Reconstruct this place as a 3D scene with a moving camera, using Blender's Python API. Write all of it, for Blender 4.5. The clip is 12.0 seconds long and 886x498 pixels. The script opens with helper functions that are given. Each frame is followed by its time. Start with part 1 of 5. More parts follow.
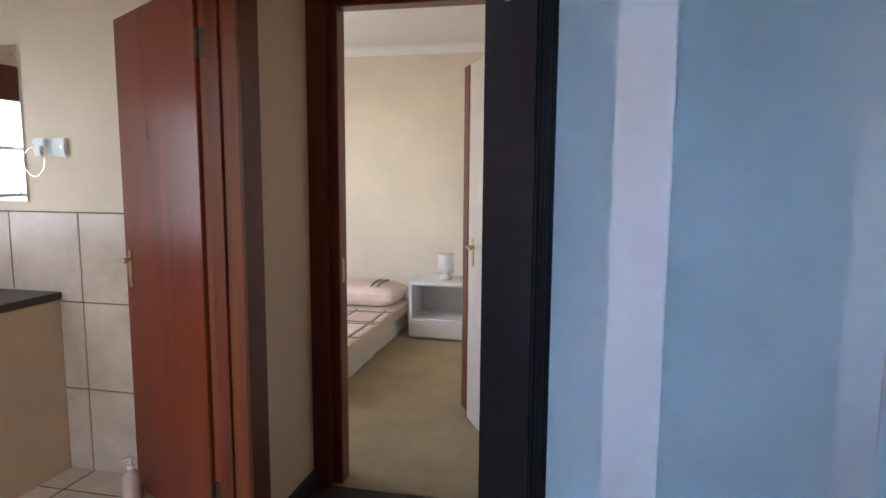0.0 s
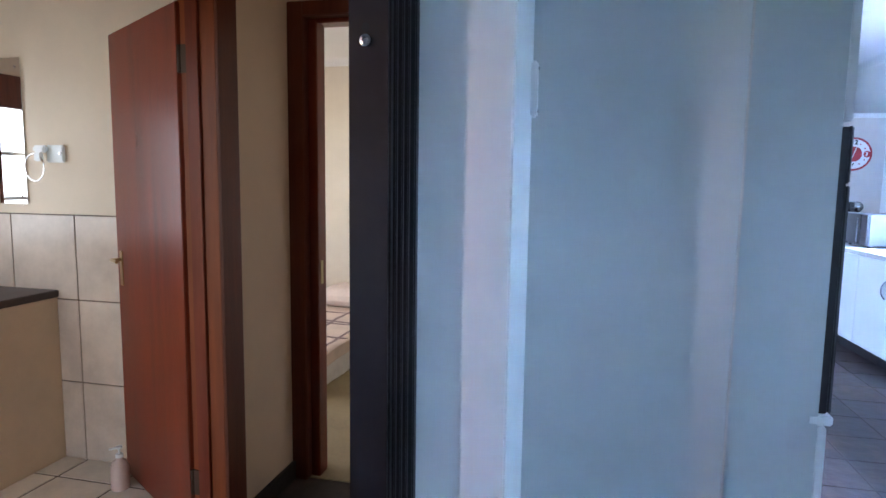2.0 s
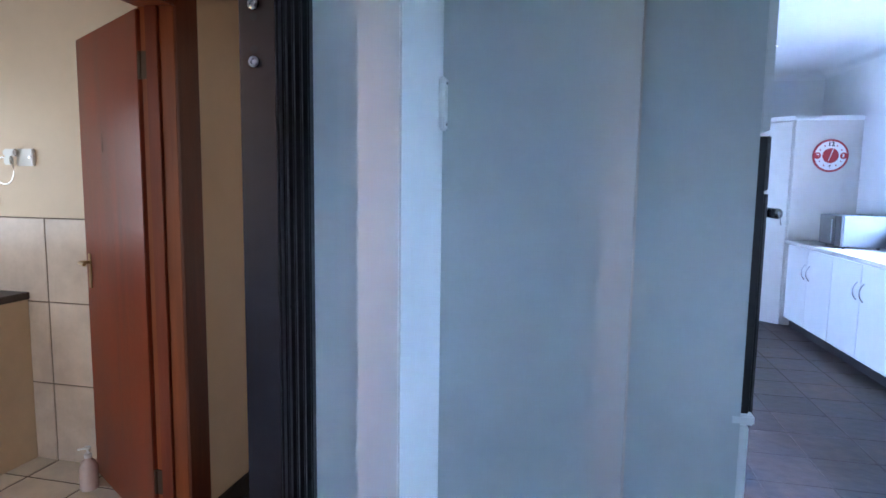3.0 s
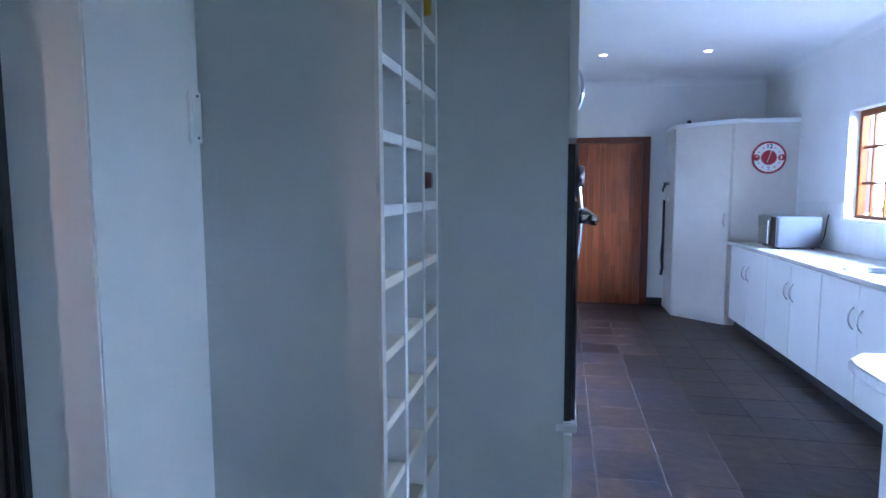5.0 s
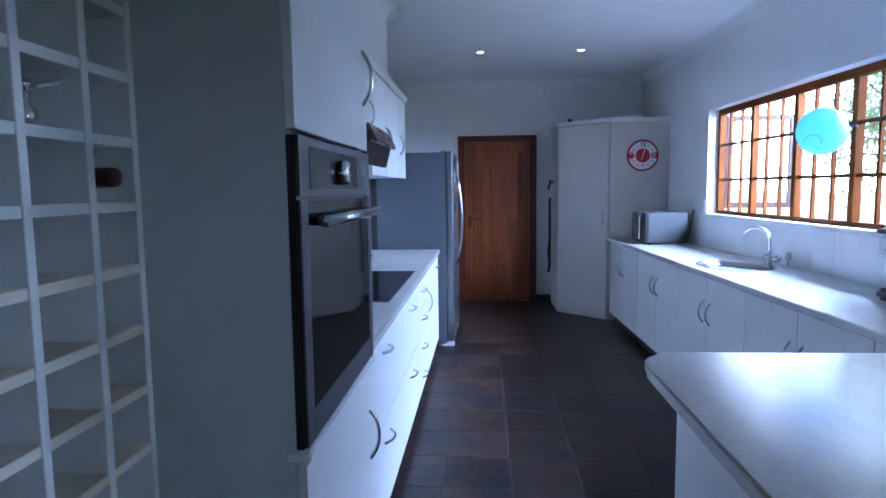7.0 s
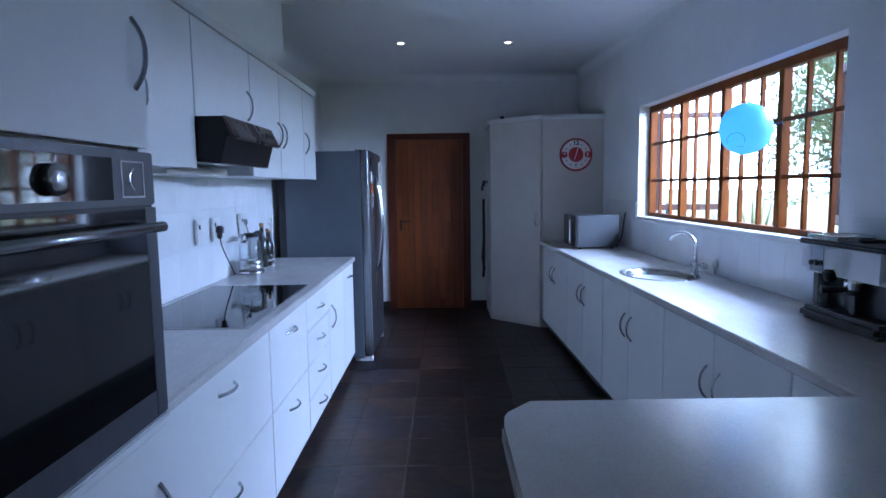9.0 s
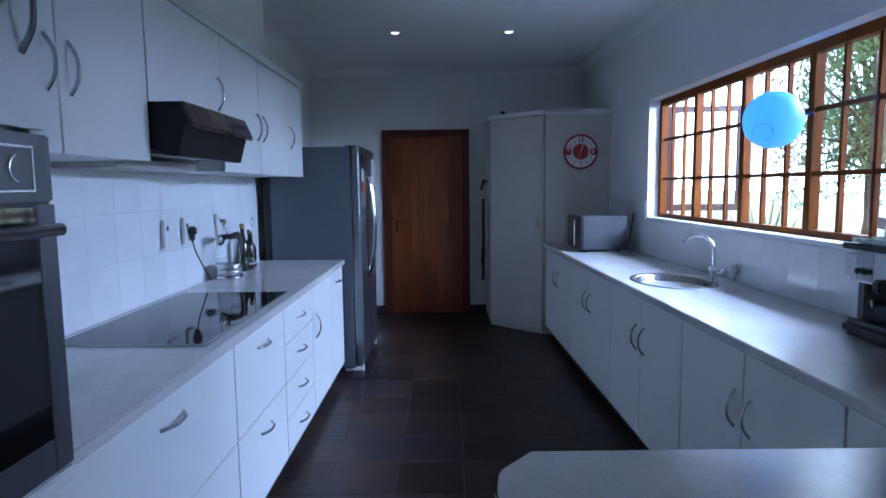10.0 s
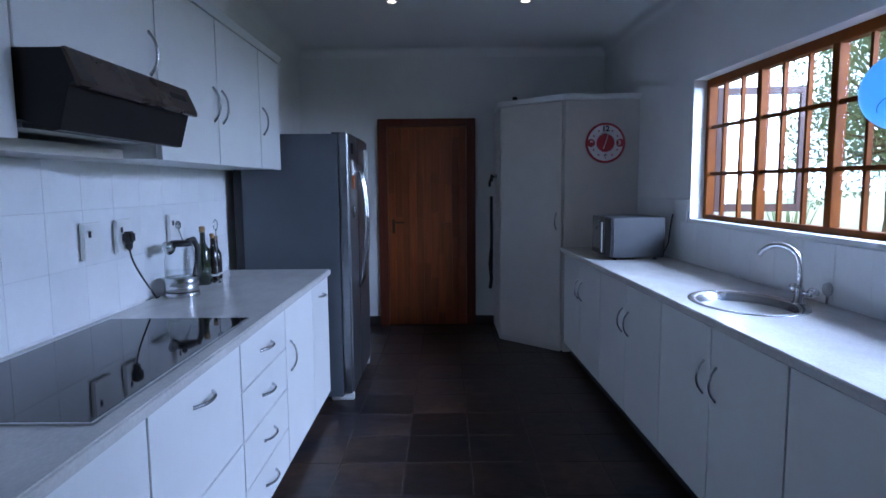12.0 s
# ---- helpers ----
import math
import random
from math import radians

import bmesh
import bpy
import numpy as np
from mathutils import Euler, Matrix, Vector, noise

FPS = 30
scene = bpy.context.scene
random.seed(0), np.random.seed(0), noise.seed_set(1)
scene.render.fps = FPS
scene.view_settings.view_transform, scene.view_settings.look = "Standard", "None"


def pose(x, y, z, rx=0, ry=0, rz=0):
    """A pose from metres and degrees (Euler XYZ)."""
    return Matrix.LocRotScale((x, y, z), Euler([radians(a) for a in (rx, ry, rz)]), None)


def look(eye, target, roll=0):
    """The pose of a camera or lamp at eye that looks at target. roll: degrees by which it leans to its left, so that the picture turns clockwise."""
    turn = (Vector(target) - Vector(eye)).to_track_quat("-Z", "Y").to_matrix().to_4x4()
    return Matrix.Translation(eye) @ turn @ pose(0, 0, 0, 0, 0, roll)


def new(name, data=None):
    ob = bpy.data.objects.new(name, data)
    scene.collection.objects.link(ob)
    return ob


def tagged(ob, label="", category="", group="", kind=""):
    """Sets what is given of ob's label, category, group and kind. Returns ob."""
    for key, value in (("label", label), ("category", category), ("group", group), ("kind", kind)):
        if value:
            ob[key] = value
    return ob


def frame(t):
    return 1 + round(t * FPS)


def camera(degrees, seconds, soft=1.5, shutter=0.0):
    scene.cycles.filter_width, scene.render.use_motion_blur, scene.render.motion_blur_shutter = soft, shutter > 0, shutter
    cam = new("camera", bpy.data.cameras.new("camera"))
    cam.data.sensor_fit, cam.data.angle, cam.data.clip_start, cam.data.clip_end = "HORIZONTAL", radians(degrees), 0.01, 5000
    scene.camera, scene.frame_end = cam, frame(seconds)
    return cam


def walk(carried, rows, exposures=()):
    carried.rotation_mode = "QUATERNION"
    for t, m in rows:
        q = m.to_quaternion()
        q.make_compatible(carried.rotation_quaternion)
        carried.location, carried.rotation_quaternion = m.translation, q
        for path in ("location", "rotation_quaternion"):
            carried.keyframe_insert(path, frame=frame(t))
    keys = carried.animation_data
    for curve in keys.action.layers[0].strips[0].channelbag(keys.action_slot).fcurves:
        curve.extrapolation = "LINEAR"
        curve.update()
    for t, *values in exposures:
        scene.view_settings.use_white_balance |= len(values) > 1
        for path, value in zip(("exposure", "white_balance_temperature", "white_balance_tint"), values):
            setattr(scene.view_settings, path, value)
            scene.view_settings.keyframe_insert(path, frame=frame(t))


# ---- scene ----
cam = camera(72.8, 12.0, 1.6)
PATH = [
    (0, (0.396, 0.181, 1.407), (-0.015, 2.124, 1.173), 0.4),
    (0.5, (0.454, 0.183, 1.41), (0.016, 2.121, 1.186), 0.5),
    (1, (0.493, 0.143, 1.411), (0.051, 2.082, 1.193), 0.7),
    (1.5, (0.546, 0.119, 1.417), (0.096, 2.055, 1.2), 0.7),
    (2, (0.598, 0.091, 1.418), (0.147, 2.027, 1.201), 0.8),
    (2.5, (0.66, 0.083, 1.421), (0.211, 2.019, 1.201), 0.7),
    (3, (0.748, 0.084, 1.439), (0.31, 2.024, 1.22), 0.8),
    (3.2, (0.777, 0.082, 1.451), (0.345, 2.023, 1.23), 0.6),
    (4.8, (1.086, 0.16, 1.453), (0.688, 2.11, 1.256), -0.2),
    (5, (1.128, 0.181, 1.451), (0.741, 2.133, 1.254), -0.2),
    (5.5, (1.247, 0.219, 1.449), (0.881, 2.175, 1.253), -0.4),
    (6, (1.358, 0.26, 1.445), (1.035, 2.224, 1.25), -0.5),
    (6.5, (1.448, 0.316, 1.435), (1.208, 2.292, 1.236), -0.4),
    (7, (1.53, 0.406, 1.443), (1.392, 2.392, 1.243), -0.7),
    (7.5, (1.596, 0.495, 1.452), (1.534, 2.484, 1.25), -0.9),
    (7.7, (1.628, 0.537, 1.453), (1.579, 2.526, 1.252), -0.9),
    (9.5, (1.922, 0.98, 1.465), (1.915, 2.969, 1.258), -0.8),
    (10, (1.925, 1.154, 1.448), (1.909, 3.143, 1.243), -0.7),
    (10.5, (1.898, 1.323, 1.446), (1.886, 3.312, 1.237), -0.7),
    (11, (1.906, 1.498, 1.445), (1.89, 3.487, 1.235), -0.7),
    (11.5, (1.888, 1.695, 1.441), (1.881, 3.684, 1.23), -0.6),
    (12, (1.87, 1.904, 1.435), (1.862, 3.893, 1.222), -0.5),
]
walk(cam, [(t, look(eye, target, roll)) for t, eye, target, roll in PATH],
     [(0, 3.05, 5800, 10), (3.2, 2.95, 5800, 10), (5, 2.27, 6050, 10), (5.5, 2.06, 6150, 10), (6.5, 1.48, 6200, 10), (7.5, 0.95, 6200, 10), (9.5, 0.3, 6300, 10), (10.5, 0.08, 6500, 10), (12, 0.0, 6700, 10)])

# ---- world, sun, daylight in the openings and added fill lamps ----
world = bpy.data.worlds.new("sky")
scene.world = world
world.use_nodes = True
wn = world.node_tree
sky = wn.nodes.new("ShaderNodeTexSky")
sky.sky_type, sky.sun_disc = "NISHITA", False
sky.sun_elevation, sky.sun_rotation = radians(43), radians(236)
wn.links.new(sky.outputs[0], wn.nodes["Background"].inputs[0])
wn.nodes["Background"].inputs[1].default_value = 0.15


def lamp(name, kind, m, power, colour, size=(1, 1), angle=0.5):
    data = bpy.data.lights.new(name, kind)
    data.energy, data.color = power, colour
    if kind == "AREA":
        data.shape, data.size, data.size_y = "RECTANGLE", size[0], size[1]
    elif kind == "SUN":
        data.angle = radians(angle)
    else:
        data.shadow_soft_size = size[0]
    ob = new(name, data)
    ob.matrix_world = m
    return ob


lamp("sun", "SUN", look((-9, -6, 10), (0, 0, 0)), 5.0, (1.0, 0.95, 0.86), angle=1)
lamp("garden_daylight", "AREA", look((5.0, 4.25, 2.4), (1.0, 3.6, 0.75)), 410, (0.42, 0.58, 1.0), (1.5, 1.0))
lamp("bathroom_window_light", "AREA", look((-2.47, 1.75, 1.45), (-1.2, 2.1, -0.3)), 0.14, (1.0, 0.86, 0.70), (0.9, 0.6))
# added low fill lamp for the vanity and bathroom floor
lamp("bathroom_low_fill", "AREA", look((-1.12, -0.03, 0.62), (-1.75, 2.3, 0.25)), 0.6, (1.0, 0.80, 0.62), (0.4, 1.0))
# added lamp that fills the bedroom from its unseen side
lamp("bedroom_daylight_fill", "AREA", look((-2.9, 3.75, 1.55), (0, 4.6, 1.2)), 3.5, (1.0, 0.89, 0.80), (1.2, 1.3))
# small added lamp, throws the warm strips beside the passage and rack
lamp("warm_strip_lamp", "AREA", look((-0.80, -0.175, 2.0), (0.6, 0.95, 1.4)), 0.62, (1.0, 0.52, 0.40), (0.045, 0.012))
# weak warm fill added in the passage, no fitting there
lamp("hall_fill", "POINT", pose(-0.25, 1.55, 2.35), 0.1, (1.0, 0.72, 0.45), (0.06, 0))


for x_ in (1.498, 2.466):
    lamp("downlight_glow", "SPOT", look((x_, 6.42, 2.735), (x_, 6.42, 0)), 2.5, (1.0, 0.72, 0.45), (0.03, 0))


# ---- materials ----
def mat(name, colour, rough=0.5, metal=0.0, vary=0.06, scale=6.0, bump=0.0, bump_scale=60.0, colour2=None, spots=0.0,
        stretch=(1, 1, 1), coat=0.0, spec=0.5, piece=0.0):
    m = bpy.data.materials.new(name)
    m.use_nodes = True
    n, l = m.node_tree.nodes, m.node_tree.links
    b = n["Principled BSDF"]
    b.inputs["Roughness"].default_value, b.inputs["Metallic"].default_value = rough, metal
    b.inputs["Specular IOR Level"].default_value = spec
    b.inputs["Coat Weight"].default_value = coat
    geo = n.new("ShaderNodeNewGeometry")
    mp = n.new("ShaderNodeMapping")
    mp.inputs["Scale"].default_value = stretch
    l.new(geo.outputs["Position"], mp.inputs["Vector"])
    big = n.new("ShaderNodeTexNoise")
    big.inputs["Scale"].default_value, big.inputs["Detail"].default_value = scale, 6
    big.inputs["Roughness"].default_value = 0.65
    l.new(mp.outputs[0], big.inputs["Vector"])
    ramp = n.new("ShaderNodeValToRGB")
    c2 = colour2 or tuple(max(0, c * (1 - 2.2 * vary)) for c in colour)
    c1 = colour if colour2 else tuple(min(1, c * (1 + vary)) for c in colour)
    ramp.color_ramp.elements[0].position, ramp.color_ramp.elements[1].position = 0.33, 0.67
    ramp.color_ramp.elements[0].color, ramp.color_ramp.elements[1].color = (*c2, 1), (*c1, 1)
    l.new(big.outputs["Fac"], ramp.inputs[0])
    out = ramp.outputs[0]
    fine = n.new("ShaderNodeTexNoise")
    fine.inputs["Scale"].default_value, fine.inputs["Detail"].default_value = bump_scale, 4
    l.new(mp.outputs[0], fine.inputs["Vector"])
    if piece:
        info = n.new("ShaderNodeObjectInfo")
        ma = n.new("ShaderNodeMapRange")
        ma.inputs["To Min"].default_value, ma.inputs["To Max"].default_value = 1 - piece, 1 + piece
        l.new(info.outputs["Random"], ma.inputs["Value"])
        hsv = n.new("ShaderNodeHueSaturation")
        l.new(ma.outputs[0], hsv.inputs["Value"])
        l.new(out, hsv.inputs["Color"])
        out = hsv.outputs[0]
    if spots:
        mx = n.new("ShaderNodeMix")
        mx.data_type, mx.blend_type = "RGBA", "MULTIPLY"
        r2 = n.new("ShaderNodeMapRange")
        r2.inputs["From Min"].default_value, r2.inputs["From Max"].default_value = 0.3, 0.7
        r2.inputs["To Min"].default_value = 1 - spots
        l.new(fine.outputs["Fac"], r2.inputs["Value"])
        mx.inputs[0].default_value = 1
        l.new(out, mx.inputs[6])
        l.new(r2.outputs[0], mx.inputs[7])
        out = mx.outputs[2]
    l.new(out, b.inputs["Base Color"])
    rr = n.new("ShaderNodeMapRange")
    rr.inputs["To Min"].default_value, rr.inputs["To Max"].default_value = max(0.02, rough * 0.8), min(1, rough * 1.2)
    l.new(big.outputs["Fac"], rr.inputs["Value"])
    l.new(rr.outputs[0], b.inputs["Roughness"])
    if bump:
        bp = n.new("ShaderNodeBump")
        bp.inputs["Strength"].default_value, bp.inputs["Distance"].default_value = bump, 0.004
        l.new(fine.outputs["Fac"], bp.inputs["Height"])
        l.new(bp.outputs[0], b.inputs["Normal"])
    return m


def glassy(name, tint=(1, 1, 1), gloss=1.0):
    m = bpy.data.materials.new(name)
    m.use_nodes = True
    n, l = m.node_tree.nodes, m.node_tree.links
    n.remove(n["Principled BSDF"])
    tr, gl, mx, lw = (n.new("ShaderNode" + k) for k in ("BsdfTransparent", "BsdfGlossy", "MixShader", "LayerWeight"))
    tr.inputs[0].default_value = (*tint, 1)
    gl.inputs["Roughness"].default_value = 0.03
    lw.inputs["Blend"].default_value = 0.5
    pw, sc = n.new("ShaderNodeMath"), n.new("ShaderNodeMath")
    pw.operation, sc.operation = "POWER", "MULTIPLY_ADD"
    pw.inputs[1].default_value = 4.0
    sc.inputs[1].default_value, sc.inputs[2].default_value = 0.55 * gloss, 0.03 * gloss
    l.new(lw.outputs["Facing"], pw.inputs[0])
    l.new(pw.outputs[0], sc.inputs[0])
    l.new(sc.outputs[0], mx.inputs[0])
    l.new(tr.outputs[0], mx.inputs[1])
    l.new(gl.outputs[0], mx.inputs[2])
    l.new(mx.outputs[0], n["Material Output"].inputs[0])
    return m


def glow(name, colour, strength):
    m = bpy.data.materials.new(name)
    m.use_nodes = True
    b = m.node_tree.nodes["Principled BSDF"]
    b.inputs["Emission Color"].default_value, b.inputs["Emission Strength"].default_value = (*colour, 1), strength
    return m


WALL = mat("white_plaster", (0.74, 0.74, 0.73), 0.6, vary=0.03, scale=1.6, bump=0.06, bump_scale=40)
CREAM = mat("cream_plaster", (0.69, 0.56, 0.425), 0.6, vary=0.04, scale=1.4, bump=0.08, bump_scale=80)
CEIL = mat("ceiling_paint", (0.78, 0.78, 0.77), 0.7, vary=0.02, scale=1.2, bump=0.15, bump_scale=60)
CAB = mat("white_melamine", (0.71, 0.715, 0.70), 0.38, vary=0.02, scale=2.5, bump=0.06, bump_scale=240)
# white board with dimmer, warmer light put into its colour
CABDIM = mat("dim_cupboard_board", (0.56, 0.53, 0.485), 0.42, vary=0.04, scale=2.0, bump=0.1, bump_scale=200)
# shelf board with the warm light on the lower tops in its colour
RACKWARM = mat("warm_lit_shelf_board", (0.76, 0.68, 0.57), 0.5, vary=0.05, scale=5)
TOP = mat("mottled_laminate", (0.64, 0.625, 0.60), 0.22, vary=0.05, scale=4, spots=0.12, bump=0.04, bump_scale=110, stretch=(1.4, 0.7, 1))
SLATE = mat("dark_slate", (0.074, 0.041, 0.026), 0.36, colour2=(0.012, 0.015, 0.024), scale=2.6, spots=0.55, bump=0.7, bump_scale=14, piece=0.45, spec=0.3)
GROUT = mat("brown_grey_grout", (0.062, 0.050, 0.044), 0.8, vary=0.3, scale=5, bump=0.3)
SKIRT = mat("dark_skirting_slate", (0.03, 0.028, 0.028), 0.45, vary=0.2, scale=9, bump=0.4, bump_scale=50)
WTILE = mat("white_wall_tile", (0.84, 0.85, 0.86), 0.16, vary=0.03, scale=3, bump=0.05, bump_scale=30, piece=0.03)
WGROUT = mat("pale_grout", (0.80, 0.81, 0.82), 0.8, vary=0.08, scale=10)
FTILE = mat("cream_floor_tile", (0.80, 0.72, 0.60), 0.3, vary=0.07, scale=5, piece=0.04)
BEDCREAM = mat("pale_cream_plaster", (0.67, 0.60, 0.50), 0.6, vary=0.04, scale=1.4, bump=0.08, bump_scale=80)
BTILE = mat("beige_tile", (0.59, 0.475, 0.39), 0.25, vary=0.08, scale=5, bump=0.06, bump_scale=40, piece=0.05)
BGROUT = mat("brown_grout", (0.12, 0.082, 0.062), 0.8, vary=0.1, scale=10)
STEEL = mat("stainless_steel", (0.56, 0.57, 0.58), 0.24, metal=1, vary=0.05, scale=4, stretch=(1, 1, 14))
CHROME = mat("chrome", (0.75, 0.76, 0.78), 0.12, metal=1, vary=0.02)
SATIN = mat("satin_silver", (0.62, 0.63, 0.65), 0.32, metal=0.25, vary=0.05, scale=4)
HANDLE = mat("brushed_nickel", (0.52, 0.54, 0.56), 0.25, metal=1, vary=0.05)
OVENSTEEL = mat("dark_oven_steel", (0.12, 0.12, 0.13), 0.42, metal=0.6, vary=0.06, scale=4, stretch=(1, 12, 1))
BLACKGLASS = mat("black_glass", (0.008, 0.008, 0.009), 0.06, vary=0.1, coat=0.5)
HOBGLASS = mat("black_hob_glass", (0.010, 0.010, 0.011), 0.035, vary=0.1, coat=0.0, spec=0.3)
# cabinet board greyed, shade on the panel faces is in the colour
SIDESHADE = mat("shaded_side_board", (0.50, 0.53, 0.52), 0.45, vary=0.06, scale=1.6, bump=0.1, bump_scale=200)
MWCASE = mat("grey_painted_steel", (0.085, 0.09, 0.098), 0.38, vary=0.05, scale=4, metal=0.25)
BLACK = mat("black_plastic", (0.018, 0.018, 0.019), 0.4, vary=0.1, bump=0.1, bump_scale=200)
GREY = mat("grey_fridge_side", (0.085, 0.096, 0.112), 0.45, vary=0.05, scale=3, bump=0.25, bump_scale=320)
FRIDGE = mat("fridge_steel", (0.26, 0.27, 0.29), 0.3, metal=0.9, vary=0.05, scale=3, stretch=(1, 1, 10))
# hood browns: near-black for the shaded canopy, lighter for the lit fascia
HOODSHADE = mat("brown_hood_shaded", (0.013, 0.010, 0.010), 0.4, vary=0.12, scale=5, spec=0.3)
HOODLIT = mat("brown_hood_lit", (0.13, 0.098, 0.088), 0.28, vary=0.05, scale=3, metal=0.75)
MAHOG = mat("mahogany_varnish", (0.20, 0.033, 0.013), 0.30, colour2=(0.105, 0.016, 0.007), scale=2.6, stretch=(5, 5, 0.35), bump=0.15, bump_scale=70, spec=0.32)
FRAMEW = mat("dark_red_frame_wood", (0.15, 0.039, 0.020), 0.36, colour2=(0.085, 0.021, 0.012), scale=3.5, stretch=(6, 6, 0.4), bump=0.15, bump_scale=70, spec=0.3)
# frame wood brightened, daylight on the reveal is put into the colour
JAMBLIT = mat("lit_frame_wood", (0.25, 0.058, 0.014), 0.36, colour2=(0.15, 0.031, 0.009), scale=3.0, stretch=(6, 6, 0.4), bump=0.15, bump_scale=70, spec=0.3)
WINW = mat("orange_window_wood", (0.205, 0.056, 0.008), 0.5, colour2=(0.11, 0.027, 0.005), scale=4, spec=0.1, stretch=(4, 0.8, 0.8), bump=0.12, bump_scale=70)
# sash wood darkened in colour to offset the sun on it
SASHSHADE = mat("shaded_sash_wood", (0.055, 0.016, 0.008), 0.5, vary=0.15, scale=5, stretch=(4, 4, 0.5))
PLANK = mat("oiled_door_plank", (0.27, 0.068, 0.018), 0.33, colour2=(0.165, 0.037, 0.011), scale=3.5, stretch=(9, 9, 0.5), bump=0.15, bump_scale=60, piece=0.22)
DARKJAMB = mat("dark_brown_aluminium", (0.038, 0.028, 0.026), 0.34, metal=0.35, vary=0.1, scale=6)
WHITE = mat("white_plastic", (0.75, 0.75, 0.74), 0.35, vary=0.03)
CARPET = mat("beige_carpet", (0.40, 0.325, 0.19), 0.95, vary=0.09, scale=2.2, spots=0.25, bump=0.9, bump_scale=160)
LINEN = mat("pale_pink_linen", (0.72, 0.60, 0.52), 0.85, vary=0.06, scale=7, bump=0.5, bump_scale=45)
SHEET = mat("white_sheet", (0.74, 0.73, 0.71), 0.85, vary=0.05, scale=9, bump=0.5, bump_scale=30)
STRIPE = mat("grey_purple_stripe", (0.30, 0.22, 0.22), 0.85, vary=0.1)
VANITY = mat("tan_vanity_board", (0.66, 0.51, 0.34), 0.45, vary=0.06, scale=2, bump=0.08)
DARKTOP = mat("dark_brown_vanity_top", (0.06, 0.038, 0.034), 0.5, vary=0.15, scale=14, spots=0.3)
MIRROR = mat("mirror", (0.88, 0.89, 0.88), 0.015, metal=1, vary=0.0)
BRASS = mat("worn_brass", (0.55, 0.42, 0.22), 0.3, metal=1, vary=0.1)
RED = mat("red_enamel", (0.42, 0.018, 0.028), 0.35, vary=0.06)
CLOCKW = mat("white_dial", (0.78, 0.76, 0.76), 0.4, vary=0.02)
BOTTLE = mat("dark_green_bottle", (0.012, 0.022, 0.010), 0.08, vary=0.1, coat=0.5)
BOTTLE2 = mat("dark_vinegar_bottle", (0.016, 0.010, 0.010), 0.1, vary=0.1)
CORK = mat("cork", (0.36, 0.22, 0.11), 0.8, vary=0.2, scale=60)
REDCAP = mat("dark_red_foil", (0.07, 0.008, 0.012), 0.35, vary=0.1)
GOLD = mat("gold_foil", (0.55, 0.36, 0.06), 0.3, metal=0.9, vary=0.1)
LEATHER = mat("black_webbing", (0.02, 0.02, 0.022), 0.7, vary=0.15, bump=0.4, bump_scale=150)
PAPER = mat("paper_note", (0.66, 0.66, 0.64), 0.8, vary=0.05)
ORANGE = mat("orange_magnet", (0.6, 0.12, 0.03), 0.5)


def leafy(name, c1, c2):
    m = mat(name, c1, 0.5, colour2=c2, scale=1.1, spots=0.25, bump_scale=9)
    n, l = m.node_tree.nodes, m.node_tree.links
    p = n["Principled BSDF"]
    tr, mx = n.new("ShaderNodeBsdfTranslucent"), n.new("ShaderNodeMixShader")
    l.new(p.inputs["Base Color"].links[0].from_socket, tr.inputs[0])
    mx.inputs[0].default_value = 0.6
    l.new(p.outputs[0], mx.inputs[1]), l.new(tr.outputs[0], mx.inputs[2])
    l.new(mx.outputs[0], n["Material Output"].inputs[0])
    return m


LEAF = leafy("foliage", (0.34, 0.45, 0.26), (0.20, 0.31, 0.17))
LEAF2 = leafy("grey_green_foliage", (0.33, 0.42, 0.30), (0.20, 0.29, 0.20))
BARK = mat("bark", (0.16, 0.12, 0.09), 0.9, vary=0.2, scale=9, bump=0.8, bump_scale=30)
# grass paled, outdoor glare and haze are put into the colour
GRASS = mat("glare_pale_lawn", (0.42, 0.46, 0.30), 0.9, colour2=(0.28, 0.34, 0.18), scale=0.6, spots=0.4, bump=0.8, bump_scale=14)
PAVE = mat("pale_paving", (0.42, 0.40, 0.36), 0.8, vary=0.1, scale=1.0, bump=0.5, bump_scale=25)
CARPAINT = mat("blue_grey_car_paint", (0.05, 0.09, 0.14), 0.2, vary=0.05, coat=0.6)
SKYCARD = glow("hazy_sky", (0.42, 0.62, 1.0), 12.0)
HINGE = mat("dark_steel_hinge", (0.06, 0.035, 0.025), 0.45, metal=0.5)
GLASS = glassy("window_glass")
KGLASS = glassy("kettle_glass", (0.97, 0.98, 0.985), 0.8)
DOWN = glow("downlight_lens", (1.0, 0.92, 0.82), 5)

BALLOON = bpy.data.materials.new("blue_balloon_rubber")
BALLOON.use_nodes = True
_n, _l = BALLOON.node_tree.nodes, BALLOON.node_tree.links
_p, _t, _m = _n["Principled BSDF"], _n.new("ShaderNodeBsdfTranslucent"), _n.new("ShaderNodeMixShader")
_p.inputs["Base Color"].default_value, _p.inputs["Roughness"].default_value = (0.20, 0.55, 0.85, 1), 0.3
_t.inputs[0].default_value = (0.34, 0.71, 0.98, 1)
_m.inputs[0].default_value = 0.6
_l.new(_p.outputs[0], _m.inputs[1]), _l.new(_t.outputs[0], _m.inputs[2])
_l.new(_m.outputs[0], _n["Material Output"].inputs[0])


# ---- building helpers ----
ORIGIN = {}
RIGHT = pose(3.48, 6.9, 0, 0, 0, 1.6) @ pose(-3.48, -6.9, 0)


